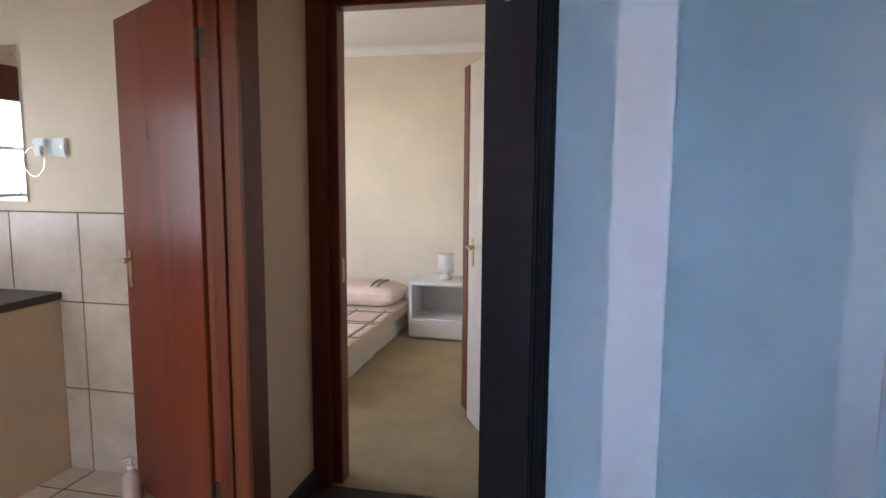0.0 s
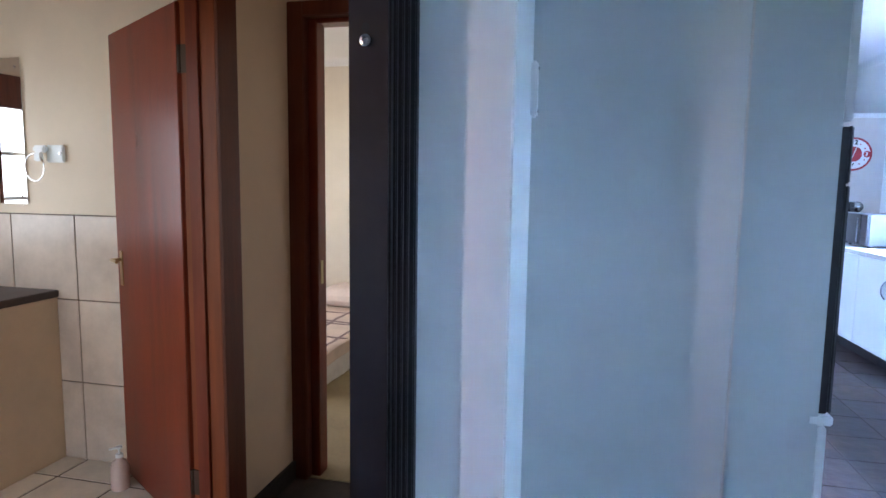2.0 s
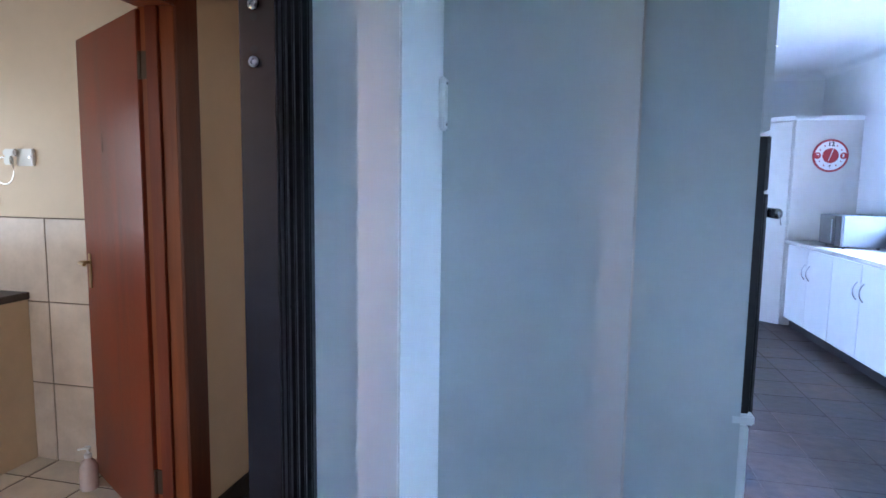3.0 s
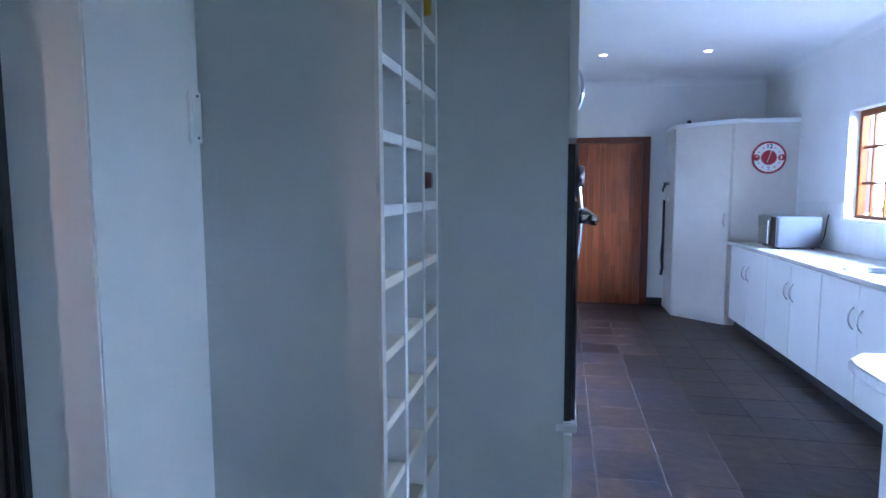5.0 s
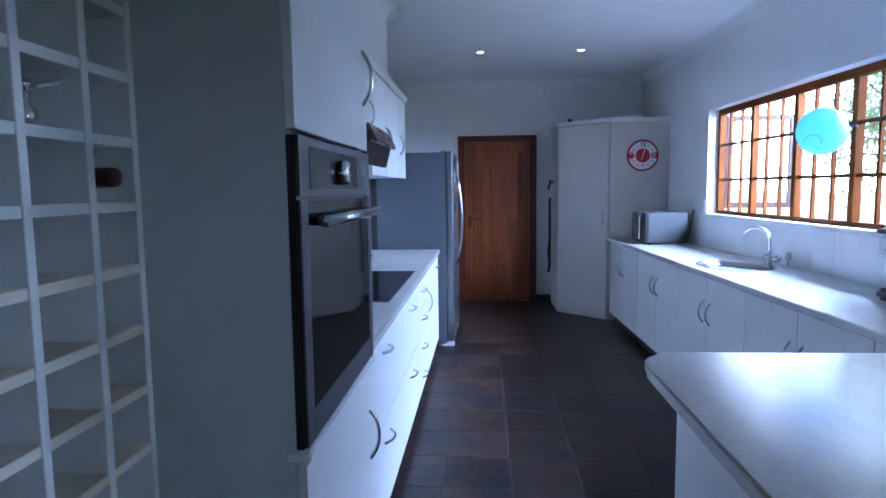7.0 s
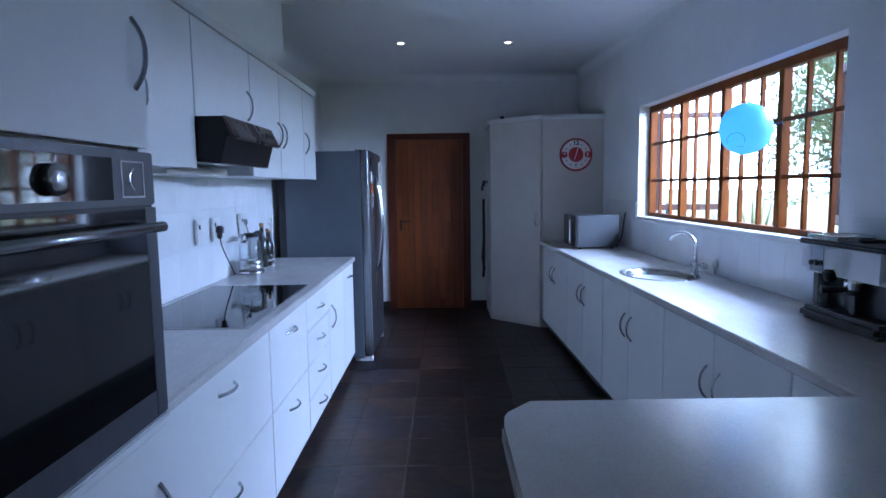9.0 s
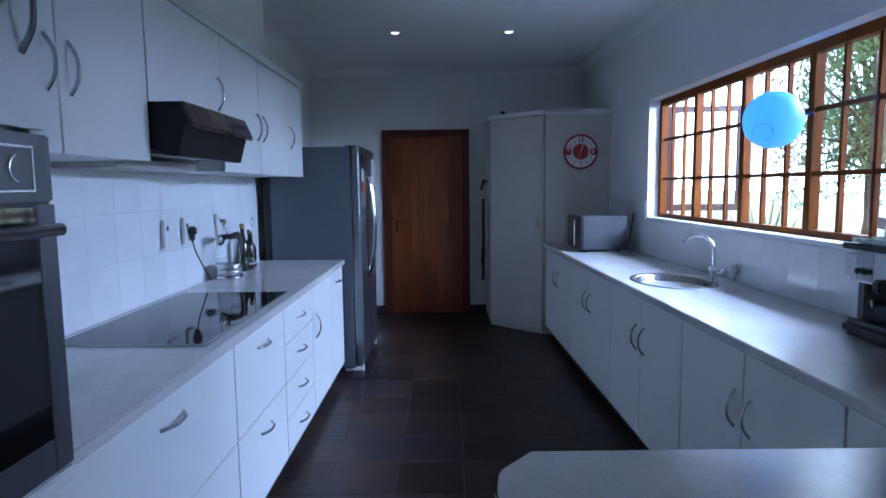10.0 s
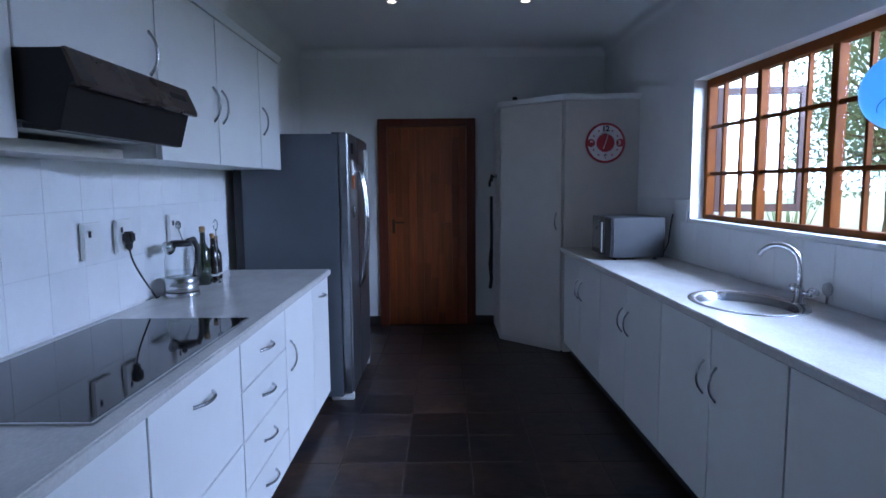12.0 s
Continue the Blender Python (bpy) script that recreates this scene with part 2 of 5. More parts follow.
def thing(name, at, label="", category="", group="", kind="", frame_of=None):
    ob = new(name)
    ob.empty_display_size = 0.05
    ob.matrix_world = (frame_of or Matrix()) @ Matrix.Translation(at)
    ORIGIN[ob.name] = Vector(at)
    return tagged(ob, label, category, group, kind)


def part(name, bm, material, parent, label="", smooth=False, kind=""):
    root = parent
    while root.parent:
        root = root.parent
    me = bpy.data.meshes.new(name)
    bmesh.ops.translate(bm, verts=bm.verts, vec=-ORIGIN[root.name])
    bm.normal_update()
    bm.to_mesh(me)
    bm.free()
    me.materials.append(material)
    if smooth:
        me.polygons.foreach_set("use_smooth", [True] * len(me.polygons))
    ob = new(name, me)
    ob.parent = parent
    return tagged(ob, label, kind=kind)


def solid(name, bm, material, label="", category="", group="", kind="", smooth=False, frame_of=None):
    me = bpy.data.meshes.new(name)
    lo = [min(v.co[i] for v in bm.verts) for i in range(3)]
    hi = [max(v.co[i] for v in bm.verts) for i in range(3)]
    at = Vector(((lo[0] + hi[0]) / 2, (lo[1] + hi[1]) / 2, lo[2]))
    bmesh.ops.translate(bm, verts=bm.verts, vec=-at)
    bm.normal_update()
    bm.to_mesh(me)
    bm.free()
    me.materials.append(material)
    if smooth:
        me.polygons.foreach_set("use_smooth", [True] * len(me.polygons))
    ob = new(name, me)
    ob.matrix_world = (frame_of or Matrix()) @ Matrix.Translation(at)
    ORIGIN[ob.name] = at
    return tagged(ob, label, category, group, kind)


def box(x0, x1, y0, y1, z0, z1, bev=0.0, bm=None, seg=2):
    bm = bm or bmesh.new()
    vs = [bm.verts.new((x, y, z)) for x in (x0, x1) for y in (y0, y1) for z in (z0, z1)]
    fs = [bm.faces.new([vs[i] for i in q]) for q in ((0, 1, 3, 2), (4, 6, 7, 5), (0, 4, 5, 1), (2, 3, 7, 6), (0, 2, 6, 4), (1, 5, 7, 3))]
    if bev:
        es = list({e for f in fs for e in f.edges})
        bmesh.ops.bevel(bm, geom=es, offset=bev, segments=seg, affect="EDGES", clamp_overlap=True)
    return bm


def prism(pts, z0, z1, bev=0.0, bm=None):
    """An upright prism over a plan outline, anticlockwise."""
    bm = bm or bmesh.new()
    lo, hi = [bm.verts.new((x, y, z0)) for x, y in pts], [bm.verts.new((x, y, z1)) for x, y in pts]
    n = len(pts)
    fs = [bm.faces.new(lo[::-1]), bm.faces.new(hi)]
    fs += [bm.faces.new((lo[i], lo[(i + 1) % n], hi[(i + 1) % n], hi[i])) for i in range(n)]
    if bev:
        bmesh.ops.bevel(bm, geom=list({e for f in fs for e in f.edges}), offset=bev, segments=2, affect="EDGES", clamp_overlap=True)
    return bm


def sweep(profile, axis, a, b, bm=None):
    """A section drawn out along axis 0 or 1 from a to b; profile in the other plan axis and z."""
    bm = bm or bmesh.new()
    rows = []
    for s in (a, b):
        rows.append([bm.verts.new((s, p, z) if axis == 0 else (p, s, z)) for p, z in profile])
    n = len(profile)
    bm.faces.new(rows[0]), bm.faces.new(rows[1][::-1])
    for i in range(n):
        bm.faces.new((rows[0][i], rows[1][i], rows[1][(i + 1) % n], rows[0][(i + 1) % n]))
    bmesh.ops.recalc_face_normals(bm, faces=bm.faces)
    return bm


def tube(pts, r, bm=None, seg=8):
    bm = bm or bmesh.new()
    pts = [Vector(p) for p in pts]
    rings = []
    side = None
    for i, p in enumerate(pts):
        d = (pts[min(i + 1, len(pts) - 1)] - pts[max(i - 1, 0)]).normalized()
        if side is None:
            side = d.orthogonal().normalized()
        side = (side - d * side.dot(d)).normalized()
        up = d.cross(side)
        rr = r[i] if isinstance(r, (list, tuple)) else r
        rings.append([bm.verts.new(p + rr * (math.cos(a) * side + math.sin(a) * up)) for a in (math.tau * k / seg for k in range(seg))])
    for q, w in zip(rings, rings[1:]):
        for k in range(seg):
            bm.faces.new((q[k], q[(k + 1) % seg], w[(k + 1) % seg], w[k]))
    bm.faces.new(rings[0][::-1]), bm.faces.new(rings[-1])
    return bm


def lathe(profile, at, seg=28, bm=None, sx=1.0, sy=1.0, axis="z"):
    """Turns a profile of (radius, height) round an axis through at."""
    bm = bm or bmesh.new()

    def place(r, h, a):
        u, v = r * math.cos(a) * sx, r * math.sin(a) * sy
        q = {"z": (u, v, h), "x": (h, u, v), "y": (u, h, v)}[axis]
        return Vector(at) + Vector(q)
    rings = [[bm.verts.new(place(max(r, 1e-4), h, math.tau * k / seg)) for k in range(seg)] for r, h in profile]
    for q, w in zip(rings, rings[1:]):
        for k in range(seg):
            bm.faces.new((q[k], q[(k + 1) % seg], w[(k + 1) % seg], w[k]))
    bm.faces.new(rings[0][::-1]), bm.faces.new(rings[-1])
    bmesh.ops.recalc_face_normals(bm, faces=bm.faces)
    return bm


def bow(centre, along, out, length=0.128, rise=0.028, r=0.0048):
    """A bowed cabinet handle."""
    c, a, o = Vector(centre), Vector(along), Vector(out)
    pts = []
    for k in range(13):
        u = k / 12 * 2 - 1
        pts.append(c + a * (u * length / 2) + o * (rise * (1 - abs(u) ** 2.4)))
    return tube(pts, [r * (1.25 if k in (0, 12) else 1.0) for k in range(13)])


def merge(*bms):
    out = bms[0]
    for b in bms[1:]:
        me = bpy.data.meshes.new("tmp")
        b.to_mesh(me)
        b.free()
        out.from_mesh(me)
        bpy.data.meshes.remove(me)
    return out


def fix(bm):
    bmesh.ops.recalc_face_normals(bm, faces=bm.faces)
    return bm


# ---- structure ----
WL, WR, FAR, CEILZ = 0.442, 3.48, 7.97, 2.76
solid("floor", box(-1.0, 6.0, -4.0, 9.0, -0.25, -0.0025), GROUT, "dark slate-tiled kitchen floor", "floor", kind="structure")
solid("wall_left", box(0.30, WL, 1.160, 8.12, 0, CEILZ, 0.004), WALL, "white plastered wall behind the kitchen units", "wall", kind="structure")
solid("wall_far", merge(box(WL, 1.24, FAR, 8.12, 0, CEILZ), box(2.14, 3.9, FAR, 8.12, 0, CEILZ), box(1.24, 2.14, FAR, 8.12, 2.06, CEILZ)), WALL,
      "white plastered end wall with a wooden door", "wall", kind="structure")
Y0, Y1, Z0, Z1 = 3.43, 5.93, 1.19, 2.10
# the opening at y -0.93 to -0.2 is made up, sized for lounge light
solid("wall_right", merge(box(WR, 3.72, -4.2, -0.93, 0, 2.78), box(WR, 3.72, -0.2, Y0, 0, 2.78), box(WR, 3.72, -0.93, -0.2, 0, 1.24), box(WR, 3.72, -0.93, -0.2, 1.9, 2.78), box(WR, 3.72, Y1, 8.3, 0, 2.78), box(WR, 3.72, Y0, Y1, 0, Z0), box(WR, 3.72, Y0, Y1, Z1, 2.78)), WALL,
      "white plastered wall with a wide wooden window and an added unseen light opening", "wall", kind="structure", frame_of=RIGHT)
solid("wall_hall_mouth", merge(box(0.304, 0.505, 0.888, 1.160, 0, CEILZ, 0.003), box(-0.86, -0.72, 0.888, 0.90, 0, CEILZ), box(-0.72, 0.304, 0.888, 1.12, 2.25, CEILZ)), WALL,
      "white plastered wall beside the passage", "wall", kind="structure")
# the lounge behind the camera, unseen, closed but for added light openings
solid("wall_back", box(-0.86, 4.2, -4.0, -3.8, 0, CEILZ), WALL, "white plastered lounge wall", "wall", kind="structure")
# opening made up to let the strip lamp through
solid("wall_lounge_left", merge(box(-0.86, -0.72, -3.8, -0.50, 0, CEILZ), box(-0.86, -0.72, -0.05, 0.888, 0, CEILZ), box(-0.86, -0.72, -0.50, -0.05, 0, 1.3), box(-0.86, -0.72, -0.50, -0.05, 2.03, CEILZ)), WALL, "unseen white lounge wall with an opening added for the strip lamp", "wall", kind="structure")
# unseen board, placed to trim the strip light at the top
solid("pelmet", box(-0.72, -0.70, -0.55, 0.02, 1.974, 2.10, 0.002), WALL, "unseen white board that cuts off the strip light's top", "pelmet", kind="structure")
solid("ceiling", box(-4.2, 4.2, -4.0, 8.3, CEILZ, CEILZ + 0.12), CEIL, "white painted kitchen ceiling", "ceiling", kind="structure")


# unseen slab added over the house, overhang blocks the sun
solid("roof", box(-6.5, 3.9, -6.8, 8.9, 3.2, 3.32), PAVE, "unseen flat slab, widened to keep sun off the openings", "roof", kind="structure")


def cove(p, z, d, r=0.085):
    pts = [(p, z), (p + d * r, z)]
    for k in range(1, 7):
        a = math.pi / 2 * k / 6
        pts.append((p + d * r * (1 - math.sin(a)), z - r * (1 - math.cos(a))))
    return pts


BULK = 0.82
for nm, bm, fr in (("trim_cornice_far", sweep(cove(FAR, CEILZ, -1), 0, WL, 3.6), None),
                   ("trim_cornice_left", sweep(cove(WL, CEILZ, 1), 1, 4.93, FAR), None),
                   ("trim_cornice_right", sweep(cove(WR, CEILZ, -1), 1, 0.0, 8.0), RIGHT),
                   ("trim_cornice_bulkhead", merge(sweep(cove(BULK, CEILZ, 1), 1, 1.2, 4.93), sweep(cove(4.93, CEILZ, 1), 0, WL, BULK + 0.085)), None)):
    solid(nm, bm, CEIL, "white coved cornice", "cornice", kind="structure", smooth=False, frame_of=fr)
solid("bulkhead", box(WL, BULK, 1.2, 4.93, 2.235, CEILZ, 0.004), WALL, "white plastered bulkhead above the wall cupboards", "bulkhead", kind="structure")
for nm, bm in (("baseboard_far", merge(box(WL, 1.205, 7.952, FAR, 0, 0.10, 0.002), box(2.175, 2.36, 7.952, FAR, 0, 0.10, 0.002))),):
    solid(nm, bm, SKIRT, "dark slate skirting", "skirting", kind="structure")

# far door: frame, planked leaf, handle
door = thing("door_1", (1.69, FAR, 0), "closed orange-brown planked wooden door", "door", kind="structure")
part("door_frame", merge(box(1.205, 1.295, 7.935, 8.05, 0, 2.085, 0.004), box(2.085, 2.175, 7.935, 8.05, 0, 2.085, 0.004), box(1.295, 2.085, 7.935, 8.05, 2.015, 2.085, 0.004)), FRAMEW, door, "dark red-brown timber frame")
random.seed(4)
x, n = 1.298, 11
for i in range(n):
    w = (2.082 - 1.298) / n
    zc = [0.008] + sorted(0.42 * k + random.uniform(0.05, 0.33) for k in range(5)) + [2.012]
    for a, b in zip(zc, zc[1:]):
        part("plank", box(x + 0.0006, x + w - 0.0006, 7.975, 8.015, a + 0.0004, b - 0.0004, 0.0), PLANK, door)
    x += w
part("core", box(1.296, 2.084, 8.015, 8.045, 0.0, 2.015), PLANK, door)
part("handle_plate", box(1.335, 1.365, 7.968, 7.976, 0.95, 1.09, 0.003), HINGE, door, "dull dark plate")
part("handle", merge(tube([(1.35, 7.972, 1.06), (1.35, 7.93, 1.06)], 0.008), tube([(1.35, 7.93, 1.06), (1.46, 7.93, 1.058)], 0.008)), HINGE, door)

# window: frame, mullions, bars, panes, two open sashes
win = thing("window_1", (3.6, 4.68, Z0), "orange-brown wooden kitchen window with barred panes and open sashes", "window", kind="structure", frame_of=RIGHT)
FX0, FX1 = 3.565, 3.622
part("window_frame", merge(box(FX0, FX1, Y0, Y1, Z1 - 0.05, Z1, 0.003), box(FX0, FX1, Y0, Y1, Z0, Z0 + 0.034, 0.003),
                           box(FX0, FX1, Y0, Y0 + 0.05, Z0 + 0.034, Z1 - 0.05, 0.003), box(FX0, FX1, Y1 - 0.04, Y1, Z0 + 0.034, Z1 - 0.05, 0.003)), WINW, win)
part("window_sill", box(WR - 0.012, FX0, Y0, Y1, Z0 - 0.02, Z0 + 0.004, 0.004), WALL, win, "white sill")
mull = [Y1, 5.305, 4.68, 4.055, Y0]
for m in mull[1:4]:
    part("mullion", box(FX0 + 0.002, FX1 - 0.004, m - 0.024, m + 0.024, Z0 + 0.034, Z1 - 0.05, 0.003), WINW, win)
for z in (1.49, 1.79):
    part("bar", box(FX0 + 0.014, FX0 + 0.035, Y0 + 0.05, Y1 - 0.05, z - 0.011, z + 0.011, 0.002), WINW, win)
for a, b in zip(mull, mull[1:]):
    for k in (1, 2):
        yy = a + (b - a) * k / 3
        part("bar", box(FX0 + 0.012, FX0 + 0.037, yy - 0.0095, yy + 0.0095, Z0 + 0.034, Z1 - 0.05, 0.002), WINW, win)
for i in (1, 2):
    a, b = mull[i + 1] + 0.03, mull[i] - 0.03
    ob = part("pane", box(FX1 - 0.02, FX1 - 0.016, a, b, Z0 + 0.034, Z1 - 0.05), GLASS, win)
    ob.visible_shadow = False


def sash(hy, free, angle):
    """An outward-opening sash hung at hy."""
    w = abs(free - hy) - 0.06
    s = 1 if free > hy else -1
    m = Matrix.Translation((FX1 + 0.005, hy + s * 0.03, 0)) @ Matrix.Rotation(radians(-s * angle), 4, "Z")
    lo, hi = Z0 + 0.05, Z1 - 0.055

    def b(a0, a1, z0, z1, t0=0.0, t1=0.035):
        q = box(t0, t1, min(s * a0, s * a1), max(s * a0, s * a1), z0, z1, 0.002 if t1 > 0.02 else 0)
        return q
    fr = merge(b(0, 0.045, lo, hi), b(w - 0.045, w, lo, hi), b(0.045, w - 0.045, hi - 0.045, hi), b(0.045, w - 0.045, lo, lo + 0.05))
    bmesh.ops.transform(fr, matrix=m, verts=fr.verts)
    sf = part("sash", fr, SASHSHADE, win, "open sash")
    gl = b(0.045, w - 0.045, lo + 0.05, hi - 0.045, 0.016, 0.020)
    bmesh.ops.transform(gl, matrix=m, verts=gl.verts)
    part("pane", gl, GLASS, sf).visible_shadow = False


sash(mull[0], mull[1], 84)
sash(mull[4], mull[3], 20)

# ---- hall, bathroom and bedroom ----
HX, BW, BED = -0.712, 2.53, 2.625
solid("wall_hall_left", merge(box(-0.86, HX, 2.18, BED, 0, CEILZ), box(-0.86, HX, 0.90, 2.18, 2.12, CEILZ)), CREAM,
      "cream plastered passage wall", "wall", kind="structure")
solid("wall_hall_right", box(0.262, 0.30, 1.12, BED, 0, CEILZ), CREAM, "cream plastered passage wall", "wall", kind="structure")
solid("wall_bedroom", merge(box(-0.86, -0.72, BED, 2.77, 0, CEILZ), box(0.28, 0.30, BED, 2.77, 0, CEILZ), box(-0.72, 0.28, BED, 2.77, 2.195, CEILZ)), CREAM,
      "cream plastered wall with the bedroom doorway", "wall", kind="structure")
solid("wall_bedroom_far", box(-3.2, 0.45, 5.65, 5.8, 0, 2.6), BEDCREAM, "cream plastered bedroom wall", "wall", kind="structure")
solid("wall_bedroom_right", box(0.27, 0.30, 2.77, 5.65, 0, 2.6), BEDCREAM, "cream plastered bedroom wall", "wall", kind="structure")
solid("wall_bedroom_left", merge(box(-3.2, -3.05, 2.77, 3.1, 0, 2.6), box(-3.2, -3.05, 4.4, 5.65, 0, 2.6), box(-3.2, -3.05, 3.1, 4.4, 0, 0.9), box(-3.2, -3.05, 3.1, 4.4, 2.2, 2.6)),
      BEDCREAM, "unseen cream bedroom wall with an added window opening", "wall", kind="structure")
solid("ceiling_bedroom", box(-3.2, 0.30, 2.77, 5.8, 2.6, 2.7), CEIL, "white bedroom ceiling", "ceiling", kind="structure")
solid("trim_cornice_bedroom", sweep(cove(5.65, 2.6, -1, 0.075), 0, -3.05, 0.27), CEIL, "white coved bedroom cornice", "cornice", kind="structure")
solid("floor_carpet", box(-3.2, 0.30, 2.64, 5.65, -0.006, 0.004), CARPET, "beige fitted bedroom carpet", "carpet", kind="structure")
solid("wall_bathroom_far", box(-2.62, -0.86, BW, BED + 0.15, 0, CEILZ), CREAM, "cream plastered bathroom wall above tiles", "wall", kind="structure")
# unseen wall, its opening is made up to hold the low fill lamp
solid("wall_bathroom_back", merge(box(-2.62, -2.0, -0.16, -0.02, 0, CEILZ), box(-0.9, -0.86, -0.16, -0.02, 0, CEILZ), box(-2.0, -0.9, -0.16, -0.02, 0, 0.06), box(-2.0, -0.9, -0.16, -0.02, 2.1, CEILZ)),
      CREAM, "unseen cream bathroom wall with an opening added for the fill lamp", "wall", kind="structure")
solid("wall_bathroom_left", merge(box(-2.62, -2.5, -0.02, 1.2, 0, CEILZ), box(-2.62, -2.5, 2.3, BW, 0, CEILZ), box(-2.62, -2.5, 1.2, 2.3, 0, 1.02), box(-2.62, -2.5, 1.2, 2.3, 1.98, CEILZ)),
      CREAM, "cream plastered bathroom wall with a window", "wall", kind="structure")
bw = thing("window_2", (-2.56, 1.75, 1.02), "dark-framed bathroom window with small panes", "window", kind="structure")
part("window_frame", merge(box(-2.59, -2.52, 1.2, 2.3, 1.80, 1.98), box(-2.59, -2.52, 1.2, 2.3, 1.02, 1.06), box(-2.59, -2.52, 1.2, 1.24, 1.06, 1.8), box(-2.59, -2.52, 2.26, 2.3, 1.06, 1.8)), FRAMEW, bw)
for yy in (1.5, 1.75, 2.0):
    part("bar", box(-2.575, -2.545, yy - 0.01, yy + 0.01, 1.06, 1.8), WHITE, bw)
for z in (1.3, 1.55):
    part("bar", box(-2.572, -2.548, 1.24, 2.26, z - 0.01, z + 0.01), WHITE, bw)
# the pane itself emits, standing in for daylight outside
part("pane", box(-2.562, -2.558, 1.24, 2.26, 1.06, 1.8), glow("daylight_glow_pane", (0.9, 0.97, 1.0), 0.6), bw, "pane glowing in place of daylight")
for nm, bm in (("baseboard_hall", merge(box(HX, HX + 0.016, 2.195, BED, 0, 0.09, 0.002))),):
    solid(nm, bm, SKIRT, "dark brown passage skirting", "skirting", kind="structure")

# bathroom door frame and open leaf
bd = thing("door_2", (-0.80, 2.11, 0), "open mahogany-red flush bathroom door", "door", kind="structure")
# one frame in two tones: lit reveal, darker outer face
part("door_frame", merge(box(-0.865, HX, 2.066, 2.186, 0, 2.13, 0.003), box(-0.865, HX, 0.905, 0.955, 0, 2.13, 0.003), box(-0.865, HX, 0.955, 2.066, 2.065, 2.13, 0.003)), JAMBLIT, bd, "timber reveal in a lit orange tone")
part("frame_outer_face", merge(box(HX, HX + 0.012, 2.062, 2.19, 0, 2.14, 0.003), box(HX, HX + 0.012, 0.905, 0.957, 0, 2.14, 0.003), box(HX, HX + 0.012, 0.957, 2.062, 2.06, 2.14, 0.003)), FRAMEW, bd, "outer face of the frame in a darker tone")
part("door_stop", box(-0.825, -0.775, 2.052, 2.0665, 0, 2.065, 0.002), MAHOG, bd)
hx, hy = -0.862, 2.052
fx, fy = -1.507, 2.451
ang = math.atan2(fy - hy, fx - hx)
lm = Matrix.Translation((hx, hy, 0)) @ Matrix.Rotation(ang, 4, "Z")
LL = math.hypot(fx - hx, fy - hy)


def turned(bm, m):
    bmesh.ops.transform(bm, matrix=m, verts=bm.verts)
    return bm


leaf = part("leaf", turned(box(0, LL, -0.04, 0, 0.008, 2.058, 0.003), lm), MAHOG, bd, "mahogany-red varnished leaf")
part("handle_plate", turned(box(LL - 0.075, LL - 0.04, 0, 0.004, 0.93, 1.09, 0.001), lm), BRASS, leaf, "worn brass plate")
part("handle", turned(merge(tube([(LL - 0.058, 0, 1.05), (LL - 0.058, 0.045, 1.05)], 0.008), tube([(LL - 0.058, 0.045, 1.05), (LL - 0.15, 0.05, 1.052)], 0.008)), lm), BRASS, leaf, "brass lever")
for z in (1.855, 0.24):
    part("hinge", merge(tube([(hx + 0.008, hy + 0.004, z - 0.05), (hx + 0.008, hy + 0.004, z + 0.05)], 0.008), box(hx, hx + 0.055, hy + 0.002, hy + 0.006, z - 0.05, z + 0.05)), HINGE, bd, "dark steel hinge")

# bedroom door frame and open leaf
rd = thing("door_3", (-0.2, BED, 0), "open bedroom door with a pale leaf and brown edge", "door", kind="structure")
part("door_frame", merge(box(-0.722, -0.636, 2.608, 2.785, 0, 2.205, 0.004), box(0.205, 0.264, 2.608, 2.785, 0, 2.205, 0.004), box(-0.636, 0.205, 2.608, 2.785, 2.14, 2.205, 0.004)), FRAMEW, rd, "dark red timber frame")
part("door_stop", merge(box(-0.6365, -0.592, 2.655, 2.74, 0, 2.139, 0.003), box(-0.592, 0.2, 2.655, 2.74, 2.120, 2.1405, 0.003)), MAHOG, rd, "red-brown rebate")
part("strike_plate", box(-0.5925, -0.589, 2.68, 2.702, 0.94, 1.05), BRASS, rd)
a0, a1 = Vector((0.205, 2.92, 0)), Vector((-0.175, 3.64, 0))
rm = Matrix.Translation(a0) @ Matrix.Rotation(math.atan2(a1.y - a0.y, a1.x - a0.x), 4, "Z")
rl = part("leaf", turned(box(0, 0.72, 0, 0.04, 0.012, 2.03, 0.002), rm), mat("pale_door_paint", (0.56, 0.50, 0.46), 0.4, vary=0.04), rd, "pale painted leaf")
part("edge_strip", turned(box(0.72, 0.81, -0.004, 0.044, 0.05, 2.03, 0.002), rm), FRAMEW, rl, "brown edge strip")
part("handle_plate", turned(box(0.62, 0.65, 0.04, 0.044, 0.92, 1.08), rm), BRASS, rl)
part("handle", turned(merge(tube([(0.635, 0.04, 1.03), (0.635, 0.08, 1.03)], 0.008), tube([(0.635, 0.08, 1.03), (0.54, 0.085, 1.03)], 0.008)), rm), BRASS, rl, "brass lever")

# dark aluminium gate post on the passage corner
gp = thing("gate_post", (0.335, 0.85, 0), "dark brown aluminium security gate post fixed to the wall", "gate post")
part("channel", box(0.304, 0.360, 0.815, 0.887, 0, 2.25, 0.003), DARKJAMB, gp)
for i, yy in enumerate((0.829, 0.846, 0.863)):
    part("rib", box(0.360, 0.365 + 0.003 * i, yy - 0.004, yy + 0.004, 0, 2.25, 0.0015), DARKJAMB, gp)
part("rail", box(0.360, 0.377, 0.872, 0.8875, 0, 2.25, 0.002), BLACK, gp, "black outer rail")
